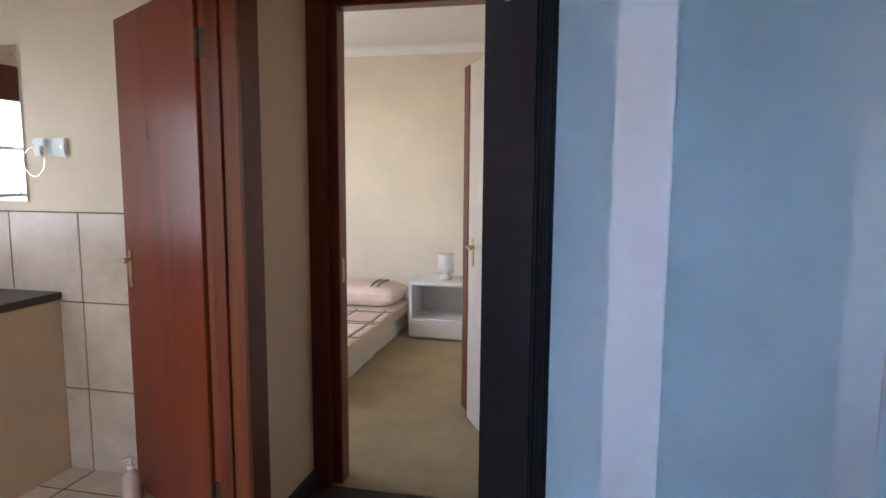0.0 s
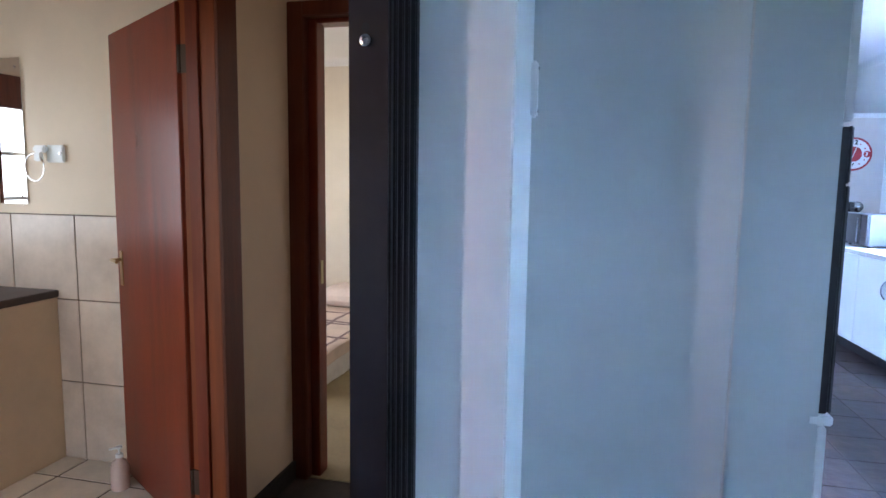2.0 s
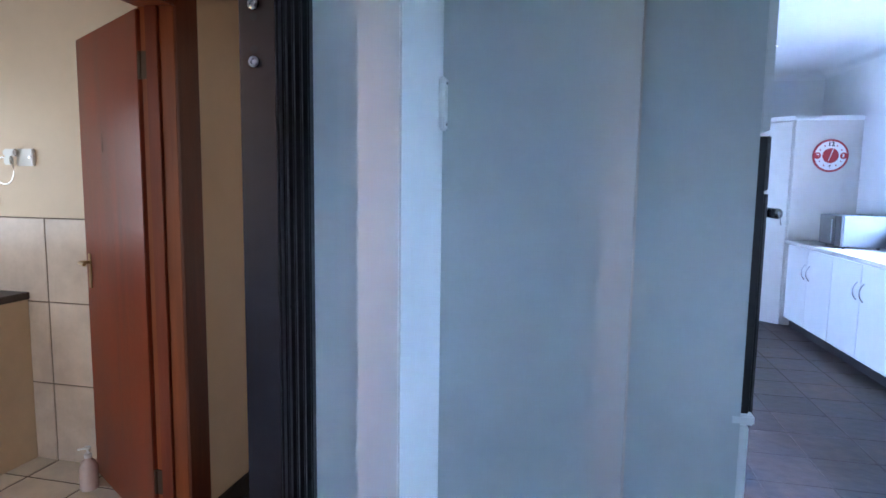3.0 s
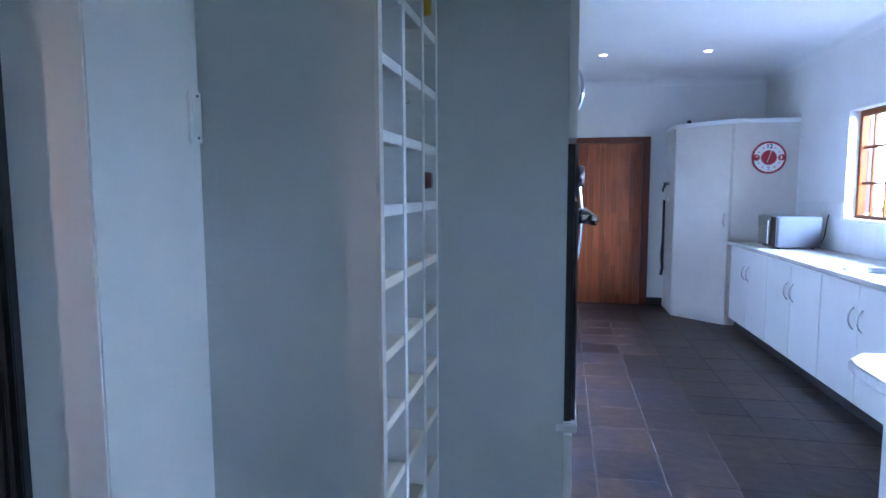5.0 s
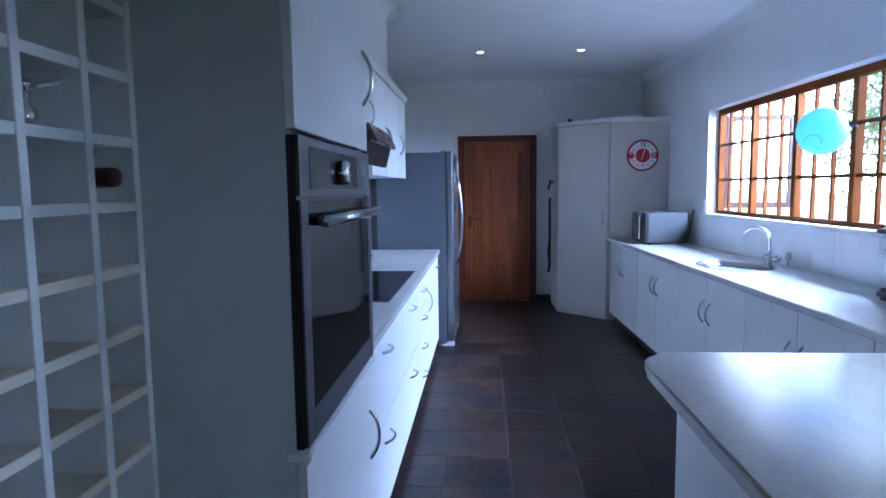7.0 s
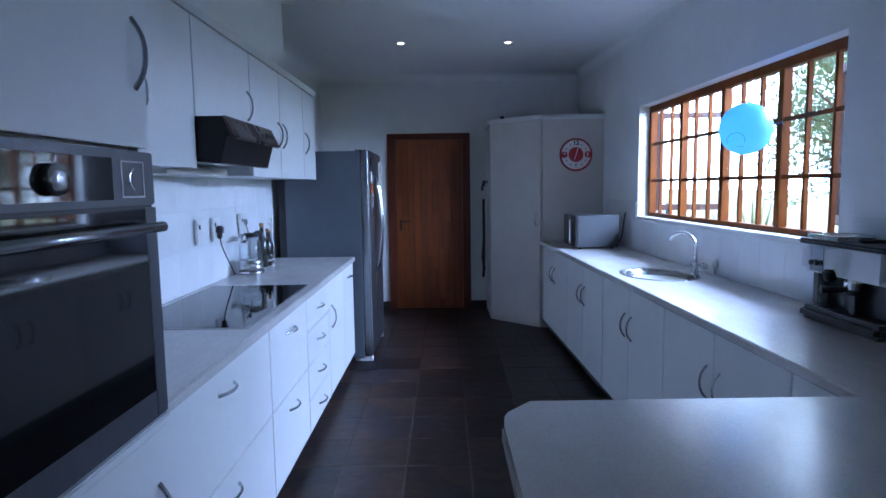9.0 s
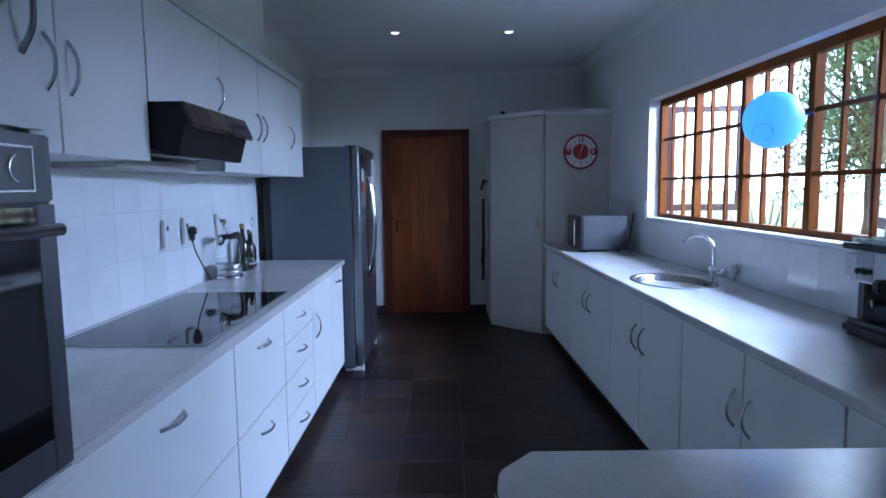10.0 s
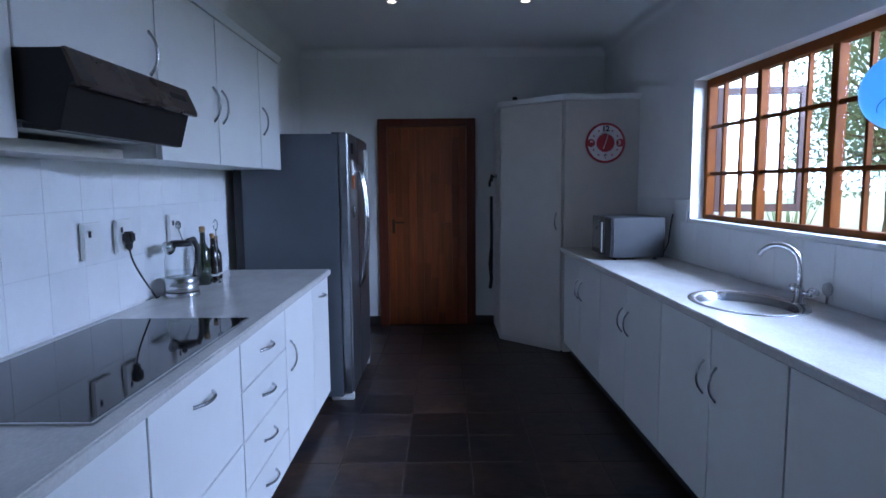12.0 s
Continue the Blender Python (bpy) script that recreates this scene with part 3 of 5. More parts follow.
for z in (1.592, 1.665):
    part("bolt", lathe([(0.0075, 0.0), (0.0075, -0.004), (0.004, -0.005), (0.003, -0.003)], (0.328, 0.815, z), 14, axis="y"), CHROME, gp, "bright bolt")
for z in (1.608, 1.649):
    part("hole", lathe([(0.0055, -0.0015), (0.005, -0.001)], (0.328, 0.8145, z), 12, axis="y"), BLACK, gp, "dark hole")
for z in (1.265, 1.43):
    for yy in (0.838, 0.856):
        part("rivet", lathe([(0.002, 0), (0.002, 0.002)], (0.360, yy, z), 8, axis="x"), CHROME, gp)
sp = thing("contact_plate", (0.505, 1.12, 1.53), "small white painted plate with two screws on the wall edge", "contact plate")
part("plate", box(0.5055, 0.516, 1.106, 1.136, 1.53, 1.62, 0.003), WHITE, sp)
for z in (1.54, 1.61):
    part("screw", lathe([(0.003, 0.008), (0.0025, 0.0095)], (0.5085, 1.121, z), 10, axis="x"), HANDLE, sp)

# bathroom things
solid("floor_bathroom_bed", box(-2.62, -0.70, -0.16, 2.64, -0.006, 0.0), BGROUT, "beige tiled bathroom floor with brown joints", "floor", kind="structure")
van = thing("vanity_unit", (-2.19, 1.9, 0), "tan vanity cupboard under a dark brown top", "vanity")
part("body", box(-2.49, -1.928, 1.25, 2.518, 0.002, 0.832, 0.003), VANITY, van)
part("worktop", box(-2.495, -1.918, 1.24, 2.519, 0.832, 0.868, 0.004), DARKTOP, van, "dark brown top")
mr = thing("wall_mirror", (-2.28, 2.52, 1.265), "frameless mirror screwed to the bathroom wall", "mirror")
part("glass", box(-2.49, -2.077, 2.520, 2.5285, 1.289, 1.994, 0.001), MIRROR, mr)
for x in (-2.11, -2.45):
    for z in (1.33, 1.95):
        part("screw", lathe([(0.009, -0.011), (0.006, -0.014)], (x, 2.531, z), 12, axis="y"), CHROME, mr)
tr = thing("towel_ring", (-1.90, 2.54, 1.5), "chrome towel ring on a white holder", "towel ring")
part("backplate", box(-1.945, -1.842, 2.512, 2.5295, 1.492, 1.576, 0.006), WHITE, tr, "white square backplate")
part("arm", box(-2.0, -1.925, 2.487, 2.5125, 1.538, 1.574, 0.008), WHITE, tr, "white arm")
part("clip", box(-1.985, -1.94, 2.478, 2.500, 1.497, 1.54, 0.006), WHITE, tr)
part("screw", lathe([(0.008, -0.001), (0.006, -0.004)], (-1.862, 2.512, 1.535), 12, axis="y"), CHROME, tr)
part("ring", tube([(-1.983 + 0.055 * math.cos(a), 2.483, 1.468 + 0.066 * math.sin(a)) for a in (math.tau * k / 30 for k in range(31))], 0.003), CHROME, tr, "chrome ring")
soap = thing("soap_bottle", (-1.425, 2.315, 0.0), "pale pink pump soap bottle standing on the bathroom floor", "soap bottle")
part("bottle", lathe([(0.036, 0.004), (0.04, 0.012), (0.04, 0.11), (0.03, 0.135), (0.014, 0.145), (0.014, 0.155)], (-1.425, 2.315, 0)), mat("pinkish_soap_plastic", (0.62, 0.47, 0.42), 0.25, vary=0.08), soap, "pale pink filled bottle", smooth=True)
part("pump", merge(lathe([(0.016, 0.155), (0.016, 0.17), (0.005, 0.172), (0.005, 0.195), (0.014, 0.197), (0.014, 0.205)], (-1.425, 2.315, 0), 16), tube([(-1.425, 2.315, 0.2), (-1.46, 2.295, 0.195)], 0.005)), WHITE, soap)

# bedroom things
bed = thing("bed", (-1.75, 4.5, 0.004), "low bed with pale pink checked linen and white valance", "bed")


def soft(x0, x1, y0, y1, z0, z1, amp, n=16, bulge=0.0, seed=0):
    bm = box(x0, x1, y0, y1, z0, z1)
    bmesh.ops.subdivide_edges(bm, edges=bm.edges[:], cuts=n, use_grid_fill=True)
    cx, cy, cz = (x0 + x1) / 2, (y0 + y1) / 2, (z0 + z1) / 2
    for v in bm.verts:
        p = v.co
        u, w = (p.x - cx) / (x1 - x0) * 2, (p.y - cy) / (y1 - y0) * 2
        if bulge:
            k = max(0, 1 - abs(u) ** 4) ** 0.5 * max(0, 1 - abs(w) ** 4) ** 0.5
            p.z = cz + (p.z - cz) * (0.25 + 0.75 * k) * (1 + bulge)
        q = noise.noise_vector(p * 5 + Vector((seed, 0, 0))) * amp
        v.co = p + q
    return bm


part("valance", soft(-2.45, -1.09, 3.6, 5.62, 0.01, 0.20, 0.014, 22, seed=3), SHEET, bed, "crumpled white valance", True)
part("duvet", soft(-2.47, -1.065, 3.55, 5.63, 0.17, 0.255, 0.012, 22, seed=5), LINEN, bed, "pale pink duvet", True)
for yy in (3.75, 3.82, 4.2, 4.62, 4.68, 5.02):
    part("stripe", soft(-2.4, -1.08, yy, yy + 0.026, 0.245, 0.259, 0.012, 20, seed=5), STRIPE, bed, "dark stripe")
for xx in (-1.16, -1.42, -1.72):
    part("stripe", soft(xx, xx + 0.02, 3.62, 5.1, 0.246, 0.260, 0.012, 20, seed=5), STRIPE, bed, "dark stripe")
pil = thing("pillow", (-1.42, 5.38, 0.265), "pale pink striped pillow at the bed head", "pillow")
part("cushion", soft(-1.78, -1.09, 5.17, 5.61, 0.265, 0.44, 0.006, 14, 0.15, 2), LINEN, pil, "", True)
for xx in (-1.33, -1.27):
    part("stripe", soft(xx, xx + 0.014, 5.22, 5.56, 0.40, 0.467, 0.004, 8, 0.1, 2), STRIPE, pil, "dark stripe")
ns = thing("nightstand", (-0.72, 5.4, 0.004), "white open nightstand with a drawer below", "nightstand")
part("top", box(-0.965, -0.40, 5.18, 5.63, 0.478, 0.502, 0.003), WHITE, ns)
for a in (-0.965, -0.425):
    part("side", box(a, a + 0.025, 5.18, 5.63, 0.02, 0.478, 0.002), WHITE, ns)
part("back", box(-0.94, -0.425, 5.60, 5.63, 0.02, 0.478), WHITE, ns)
part("shelf", box(-0.94, -0.425, 5.19, 5.60, 0.16, 0.18, 0.002), WHITE, ns)
part("drawer", box(-0.963, -0.402, 5.165, 5.19, 0.022, 0.158, 0.003), WHITE, ns)
part("plinth", box(-0.94, -0.425, 5.2, 5.60, 0.004, 0.02), PAPER, ns)
tl = thing("table_lamp", (-0.68, 5.4, 0.502), "small white table lamp on the nightstand", "lamp")
part("base", lathe([(0.045, 0.502), (0.055, 0.512), (0.055, 0.54), (0.035, 0.56), (0.018, 0.575)], (-0.68, 5.4, 0)), WHITE, tl, "", True)
part("shade", lathe([(0.074, 0.572), (0.070, 0.735), (0.067, 0.735), (0.071, 0.574)], (-0.68, 5.4, 0)), SHEET, tl, "white fabric shade", True)

# ---- kitchen, the side with oven and hob ----
# wine rack tower
RX = 0.84
rk = thing("wine_rack", (0.65, 1.36, 0), "tall white wine rack of square pigeonholes", "wine rack")
part("side_panel", prism([(0.5055, 1.140), (RX - 0.004, 1.115), (RX - 0.004, 1.137), (0.5055, 1.162)], 0.0, 2.232, 0.0015), SIDESHADE, rk, "side panel toned grey for shade")
for yy in (1.263, 1.419, 1.560):
    part("divider", box(0.52, RX - (0 if yy < 1.5 else 0.001), yy, yy + 0.019, 0.1, 2.2, 0.001), CAB, rk)
part("front_edge", box(RX - 0.0035, RX, 1.115, 1.137, 0.1, 2.2, 0.001), CABDIM, rk)
zs = [1.665 - 0.1245 * k for k in range(-4, 13)]
cols = [(1.137, 1.263), (1.282, 1.419), (1.438, 1.560)]
for z in zs:
    if 0.1 < z < 2.2:
        for a, b in cols:
            skew = 0.026 if a < 1.2 else 0.0
            part("shelf", prism([(0.52, a + skew), (RX - 0.002, a), (RX - 0.002, b), (0.52, b)], z - 0.010, z + 0.009, 0.001), RACKWARM if z < 1.3 else CAB, rk)
part("back_panel", box(0.506, 0.52, 1.164, 1.58, 0.05, 2.2), CAB, rk)
part("top_panel", box(0.508, RX, 1.164, 1.58, 2.2, 2.23, 0.001), CAB, rk)
for nm, lab, col, z, r0, cm, gm in (("wine_bottle", "dark red capped wine bottle lying in the rack", 2, 1.425, 0.036, BOTTLE2, REDCAP),
                                    ("wine_bottle", "gold foiled bottle lying in the rack", 2, 1.7985, 0.036, BOTTLE, GOLD)):
    a, b = cols[col]
    yc = (a + b) / 2
    wb = thing(nm, (0.65, yc, z), lab, "bottle")
    part("body", lathe([(0.02, 0.535), (0.036, 0.54), (0.036, 0.72), (0.018, 0.77), (0.016, 0.80)], (0, yc, z + 0.0465), 20, axis="x"), cm, wb, smooth=True)
    part("cap", lathe([(0.019, 0.765), (0.019, 0.83), (0.017, 0.842), (0.006, 0.843)], (0, yc, z + 0.0465), 20, axis="x"), gm, wb, smooth=True)
cs = thing("corkscrew", (0.78, 1.36, 1.5495), "chrome lever corkscrew standing in the rack", "corkscrew")
part("body", lathe([(0.018, 1.5495), (0.018, 1.58), (0.009, 1.59), (0.009, 1.612), (0.014, 1.618), (0.012, 1.63)], (0.78, 1.36, 0), 16), CHROME, cs, "", True)
part("lever", tube([(0.78, 1.35, 1.60), (0.79, 1.375, 1.622), (0.81, 1.415, 1.634)], 0.006), CHROME, cs)

# oven tower
OV0, OV1, OX = 1.580, 2.318, 1.138
tw = thing("oven_tower", (0.8, 1.95, 0), "tall white oven housing cupboard", "tall cabinet")
part("side_panel", box(WL + 0.003, OX + 0.001, OV0, OV0 + 0.02, 0.0, 2.232, 0.001), SIDESHADE, tw, "side panel toned grey for shade")
part("side_panel", box(WL + 0.003, OX + 0.001, OV1 - 0.02, OV1, 0.0, 2.232, 0.001), CAB, tw)
part("body", box(0.47, OX - 0.024, OV0 + 0.02, OV1 - 0.02, 0.1, 0.9), CAB, tw)
part("body", box(0.47, OX - 0.024, OV0 + 0.02, OV1 - 0.02, 1.556, 2.23), CAB, tw)
part("plinth", box(0.5, 1.06, OV0 + 0.02, OV1 - 0.02, 0, 0.1), SKIRT, tw, "dark plinth")
up = part("door", box(OX + 0.0015, OX + 0.021, OV0 + 0.001, OV1 - 0.003, 1.565, 2.228, 0.002), CAB, tw)
part("handle", bow((OX + 0.02, OV1 - 0.055, 1.78), (0, 0, 1), (1, 0, 0), 0.16, 0.03, 0.006), HANDLE, up, "brushed bow handle")
lo = part("door", box(OX + 0.0015, OX + 0.021, OV0 + 0.001, OV1 - 0.003, 0.105, 0.872, 0.002), CAB, tw)
part("handle", bow((OX + 0.02, OV1 - 0.065, 0.66), (0, 0, 1), (1, 0, 0), 0.16, 0.03, 0.006), HANDLE, lo, "brushed bow handle")
part("ledge", box(OX - 0.021, OX + 0.032, OV0 - 0.003, OV1 - 0.004, 0.878, 0.902, 0.004), CAB, tw, "white ledge under the oven")
ov = thing("oven", (1.1, 1.95, 0.904), "dark stainless built-in oven with a bar handle", "oven")
part("carcase", box(0.55, OX + 0.018, OV0 + 0.003, OV1 - 0.003, 0.905, 1.553, 0.002), BLACK, ov, "black sides")
fo = part("fascia", box(OX + 0.0185, OX + 0.026, OV0 + 0.003, OV1 - 0.003, 1.430, 1.555, 0.003), OVENSTEEL, ov, "dark steel control panel")
part("display", box(OX + 0.026, OX + 0.0275, 1.655, 2.13, 1.445, 1.535, 0.0005), BLACKGLASS, fo, "black glass display")
part("knob", lathe([(0.031, 0.0), (0.030, 0.016), (0.026, 0.022), (0.004, 0.0225)], (OX + 0.0275, 1.925, 1.486), 30, axis="x"), STEEL, fo, "round steel knob", True)
part("switch_frame", merge(box(OX + 0.026, OX + 0.0275, 2.165, 2.170, 1.448, 1.532), box(OX + 0.026, OX + 0.0275, 2.26, 2.265, 1.448, 1.532), box(OX + 0.026, OX + 0.0275, 2.17, 2.26, 1.448, 1.452), box(OX + 0.026, OX + 0.0275, 2.17, 2.26, 1.528, 1.532)), HANDLE, fo)
part("switch_arc", tube([(OX + 0.0265, 2.225 - 0.024 * math.sin(t_), 1.49 + 0.024 * math.cos(t_)) for t_ in (0.3 + 2.6 * k / 12 for k in range(13))], 0.0025, seg=6), STEEL, fo)
od = part("door", box(OX + 0.0185, OX + 0.022, OV0 + 0.004, OV1 - 0.004, 0.91, 1.424), BLACK, ov, "black glass door")
for y0_, y1_ in ((OV0 + 0.003, OV0 + 0.055), (OV1 - 0.055, OV1 - 0.003)):
    part("stile", box(OX + 0.022, OX + 0.027, y0_, y1_, 0.908, 1.424, 0.0015), OVENSTEEL, od, "dark steel stile")
part("rail", box(OX + 0.022, OX + 0.027, OV0 + 0.055, OV1 - 0.055, 0.908, 0.975, 0.0015), OVENSTEEL, od, "dark steel rail")
part("glass", box(OX + 0.022, OX + 0.0262, OV0 + 0.0555, OV1 - 0.0555, 0.9755, 1.42, 0.0008), BLACKGLASS, od, "black glass")
part("handle", merge(tube([(OX + 0.062, OV0 + 0.05, 1.378), (OX + 0.062, OV1 - 0.046, 1.378)], 0.0125, seg=14), tube([(OX + 0.02, OV0 + 0.10, 1.378), (OX + 0.062, OV0 + 0.10, 1.378)], 0.011),
                     tube([(OX + 0.02, OV1 - 0.09, 1.378), (OX + 0.062, OV1 - 0.09, 1.378)], 0.011)), HANDLE, od, "steel bar handle", True)

# base units
LF = 1.115
KICK = 1.055
units = [("drawer_unit", 2.322, 3.358, "white base unit with two deep drawers", [(0.105, 0.484, "h"), (0.488, 0.862, "h")]),
         ("drawer_unit", 3.362, 4.046, "white base unit with two drawers under the hob", [(0.105, 0.484, "h"), (0.488, 0.862, "h")]),
         ("drawer_unit", 4.050, 4.664, "white base unit with four drawers", [(0.105, 0.285, "h"), (0.289, 0.480, "h"), (0.484, 0.674, "h"), (0.678, 0.862, "h")]),
         ("base_cabinet", 4.668, 5.240, "white base cupboard with one door", [(0.105, 0.862, "v")]),
         ("base_cabinet", 5.244, 5.70, "narrow white base unit beside the fridge", [(0.105, 0.862, "t")])]
for nm, a, b, lab, fr in units:
    u = thing(nm, (0.8, (a + b) / 2, 0), lab, "cabinet", "hob side base units")
    part("body", box(0.47, LF - 0.02, a, b, 0.10, 0.866), CAB, u)
    part("plinth", box(0.5, KICK, a, b, 0.0, 0.10), SKIRT, u, "dark plinth")
    for z0, z1, hk in fr:
        d = part("door" if hk != "h" else "drawer_front", box(LF - 0.018, LF, a + 0.0015, b - 0.0035, z0 + 0.001, z1 - 0.001, 0.0015), CAB, u)
        if hk == "v":
            hb = bow((LF, a + 0.075, 0.62), (0, 0, 1), (1, 0, 0), 0.15, 0.03, 0.0055)
        else:
            hb = bow((LF, (a + b) / 2, z1 - (0.082 if z1 - z0 > 0.25 else 0.09)), (0, 1, 0), (1, 0, 0), 0.15 if b - a > 0.5 else 0.11, 0.03, 0.0055)
        part("handle", hb, HANDLE, d, "brushed bow handle")


def counter(name, outline, label):
    w = thing(name, (*outline[0], 0.868), label, "worktop")
    part("slab", prism(outline, 0.868, 0.905, 0.006), TOP, w)
    return w


wl = counter("worktop_left", [(0.466, 2.322), (1.132, 2.322), (1.132, 5.715), (0.466, 5.715)], "pale mottled laminate worktop with the hob")
part("edge_strip", box(1.1305, 1.134, 2.324, 5.713, 0.871, 0.902, 0.0015), TOP, wl, "worn rolled edge")
hob = thing("hob", (0.8, 3.74, 0.905), "black glass ceramic hob set in the worktop", "hob")
part("rim", merge(box(0.515, 1.078, 3.197, 3.205, 0.905, 0.911), box(0.515, 1.078, 4.268, 4.276, 0.905, 0.911), box(1.07, 1.078, 3.205, 4.268, 0.905, 0.911), box(0.515, 0.523, 3.205, 4.268, 0.905, 0.911)), STEEL, hob, "thin steel rim")
part("glass", box(0.523, 1.07, 3.205, 4.268, 0.9055, 0.9115, 0.001), HOBGLASS, hob)

# wall cupboards
UF = 0.84
ups = [(2.322, 2.866, "r", 1.555), (2.870, 3.376, "l", 1.555), (3.380, 4.112, "r", 1.775), (4.116, 4.688, "r", 1.535), (4.692, 5.316, "l", 1.535), (5.320, 5.716, "l", 1.535)]
for a, b, s, zb in ups:
    u = thing("wall_cabinet", (0.65, (a + b) / 2, zb), "white wall cupboard with a bow handle" if zb < 1.7 else "short white wall cupboard above the hood", "cabinet", "wall cupboards")
    part("body", box(WL + 0.002, UF - 0.02, a, b, zb + 0.004, 2.19), CAB, u)
    d = part("door", box(UF - 0.018, UF, a + 0.002, b - 0.002, zb, 2.186, 0.0015), CAB, u)
    hy_ = b - 0.05 if s == "r" else a + 0.05
    hz = 1.80 if zb < 1.7 else 1.90
    part("handle", bow((UF, hy_, hz), (0, 0, 1), (1, 0, 0), 0.15, 0.03, 0.0055), HANDLE, d, "brushed bow handle")
solid("cupboard_cornice", sweep([(WL + 0.01, 2.191), (UF + 0.004, 2.191), (UF + 0.022, 2.222), (UF + 0.022, 2.234), (WL + 0.01, 2.234)], 1, 2.322, 5.73), CAB,
      "white moulded top strip of the wall cupboards", "cornice strip")
hd = thing("cooker_hood", (0.72, 3.73, 1.57), "dark brown sloping cooker hood under the cupboard", "cooker hood")
hp = [(WL + 0.02, 1.772), (0.952, 1.772), (0.982, 1.692), (0.966, 1.684), (0.936, 1.576), (0.92, 1.574), (0.84, 1.602), (WL + 0.02, 1.602)]
part("canopy", sweep(hp, 1, 3.384, 4.062), HOODSHADE, hd)
part("fascia", sweep([(0.9535, 1.7725), (0.962, 1.774), (0.997, 1.694), (0.996, 1.682), (0.984, 1.680), (0.983, 1.692)], 1, 3.381, 4.066), HOODLIT, hd, "brown metal fascia in a lit tone")
part("slider", turned(box(0.0, 0.003, 3.90, 4.01, -0.011, 0.011, 0.0008), Matrix.Translation((0.980, 0, 1.733)) @ Matrix.Rotation(radians(-23.5), 4, "Y")), BLACK, hd, "black slide switch")
part("filter_panel", box(WL + 0.03, 0.82, 3.42, 4.08, 1.586, 1.6015), STEEL, hd, "pale underside")
solid("cabinet_end_filler", box(WL + 0.002, 0.70, 3.393, 4.112, 1.536, 1.572, 0.002), CABDIM, "white filler board under the hood", "filler board")

# fridge
fg = thing("fridge", (0.88, 6.27, 0), "silver side-by-side fridge with bowed handles", "fridge")
FY0, FY1 = 5.79, 6.70
part("back_grille", box(0.505, 0.56, FY0 + 0.01, FY1 - 0.01, 0.03, 1.75), BLACK, fg, "black back")
part("body", box(0.56, 1.185, FY0, FY1, 0.03, 1.765, 0.006), GREY, fg, "grey textured cabinet")
for a, b in ((FY0, 6.165), (6.175, FY1)):
    d = part("door", box(1.19, 1.255, a, b, 0.05, 1.775, 0.014, seg=3), FRIDGE, fg, "silver door")
    hyy = b - 0.045 if b < 6.2 else a + 0.045
    part("handle", tube([(1.255 + 0.062 * math.sin(math.pi * k / 16) ** 0.6, hyy, 0.72 + 0.86 * k / 16) for k in range(17)], 0.012, seg=10), CHROME, d, "bowed chrome handle", True)
for yy in (FY0 + 0.04, FY1 - 0.04):
    part("foot", box(1.10, 1.25, yy - 0.02, yy + 0.02, 0.0, 0.05, 0.004), PAPER, fg, "pale foot")
part("hinge_cover", box(1.14, 1.2, FY0 + 0.02, FY0 + 0.08, 1.765, 1.776, 0.003), BLACK, fg)
for nm, lab, y0, y1, z0, z1, mm in (("fridge_note", "small paper note held on the fridge door", 6.50, 6.66, 1.42, 1.70, PAPER), ("fridge_magnet", "orange magnet on the fridge door", 5.93, 5.97, 1.41, 1.50, ORANGE),
                                    ("fridge_magnet", "white magnet on the fridge door", 5.87, 5.93, 1.50, 1.60, PAPER), ("fridge_magnet", "black magnet on the fridge door", 5.88, 5.92, 1.64, 1.71, BLACK),
                                    ("fridge_magnet", "blue-grey magnet on the fridge door", 5.90, 5.94, 1.22, 1.30, STEEL), ("fridge_magnet", "blue-grey magnet on the fridge door", 5.97, 6.0, 1.22, 1.30, STEEL)):
    solid(nm, box(1.2555, 1.267, y0, y1, z0, z1, 0.003), mm, lab, "magnet" if "magnet" in nm else "note")

# sockets, plug, kettle and bottles
def socket(y0, y1, z0, z1):
    s = thing("wall_socket", (0.47, (y0 + y1) / 2, z0), "white double wall socket on the splashback tiles", "socket", "wall sockets")
    part("plate", box(0.4655, 0.478, y0, y1, z0, z1, 0.004), WHITE, s)
    part("switch", box(0.478, 0.482, y0 + 0.03, y0 + 0.045, z1 - 0.055, z1 - 0.03, 0.001), BLACK, s)
    part("surround", merge(box(0.4655, 0.470, y0 - 0.004, y0, z0 - 0.004, z1 + 0.004), box(0.4655, 0.470, y0, y1, z1, z1 + 0.004)), PAPER, s)


for y0 in (4.205, 4.44, 4.93):
    socket(y0, y0 + 0.125, 1.155, 1.295)
pl = thing("plug", (0.49, 4.50, 1.20), "black plug with a dangling cord in the socket", "plug")
part("body", merge(box(0.478, 0.515, 4.475, 4.525, 1.195, 1.245, 0.008), box(0.482, 0.508, 4.487, 4.513, 1.165, 1.2, 0.006)), BLACK, pl)
part("cord", tube([(0.495 + 0.02 * math.sin(k / 14 * 3), 4.50 + 0.24 * (k / 14) ** 1.4, 1.17 - 0.255 * min(1, 1.12 * (k / 14) ** 0.75)) for k in range(15)], 0.004), BLACK, pl, "black cord", True)
pl2 = thing("plug", (0.49, 5.0, 1.23), "small silver plug top in the socket", "plug")
part("body", merge(box(0.478, 0.50, 4.985, 5.015, 1.22, 1.26, 0.006), tube([(0.49, 5.0, 1.22), (0.50, 5.01, 1.17), (0.51, 5.05, 1.12)], 0.004)), HANDLE, pl2)
kt = thing("kettle", (0.58, 4.80, 0.905), "glass electric kettle with steel base and black handle", "kettle")
kt.scale.z = 1.1
kx, ky = 0.58, 4.80
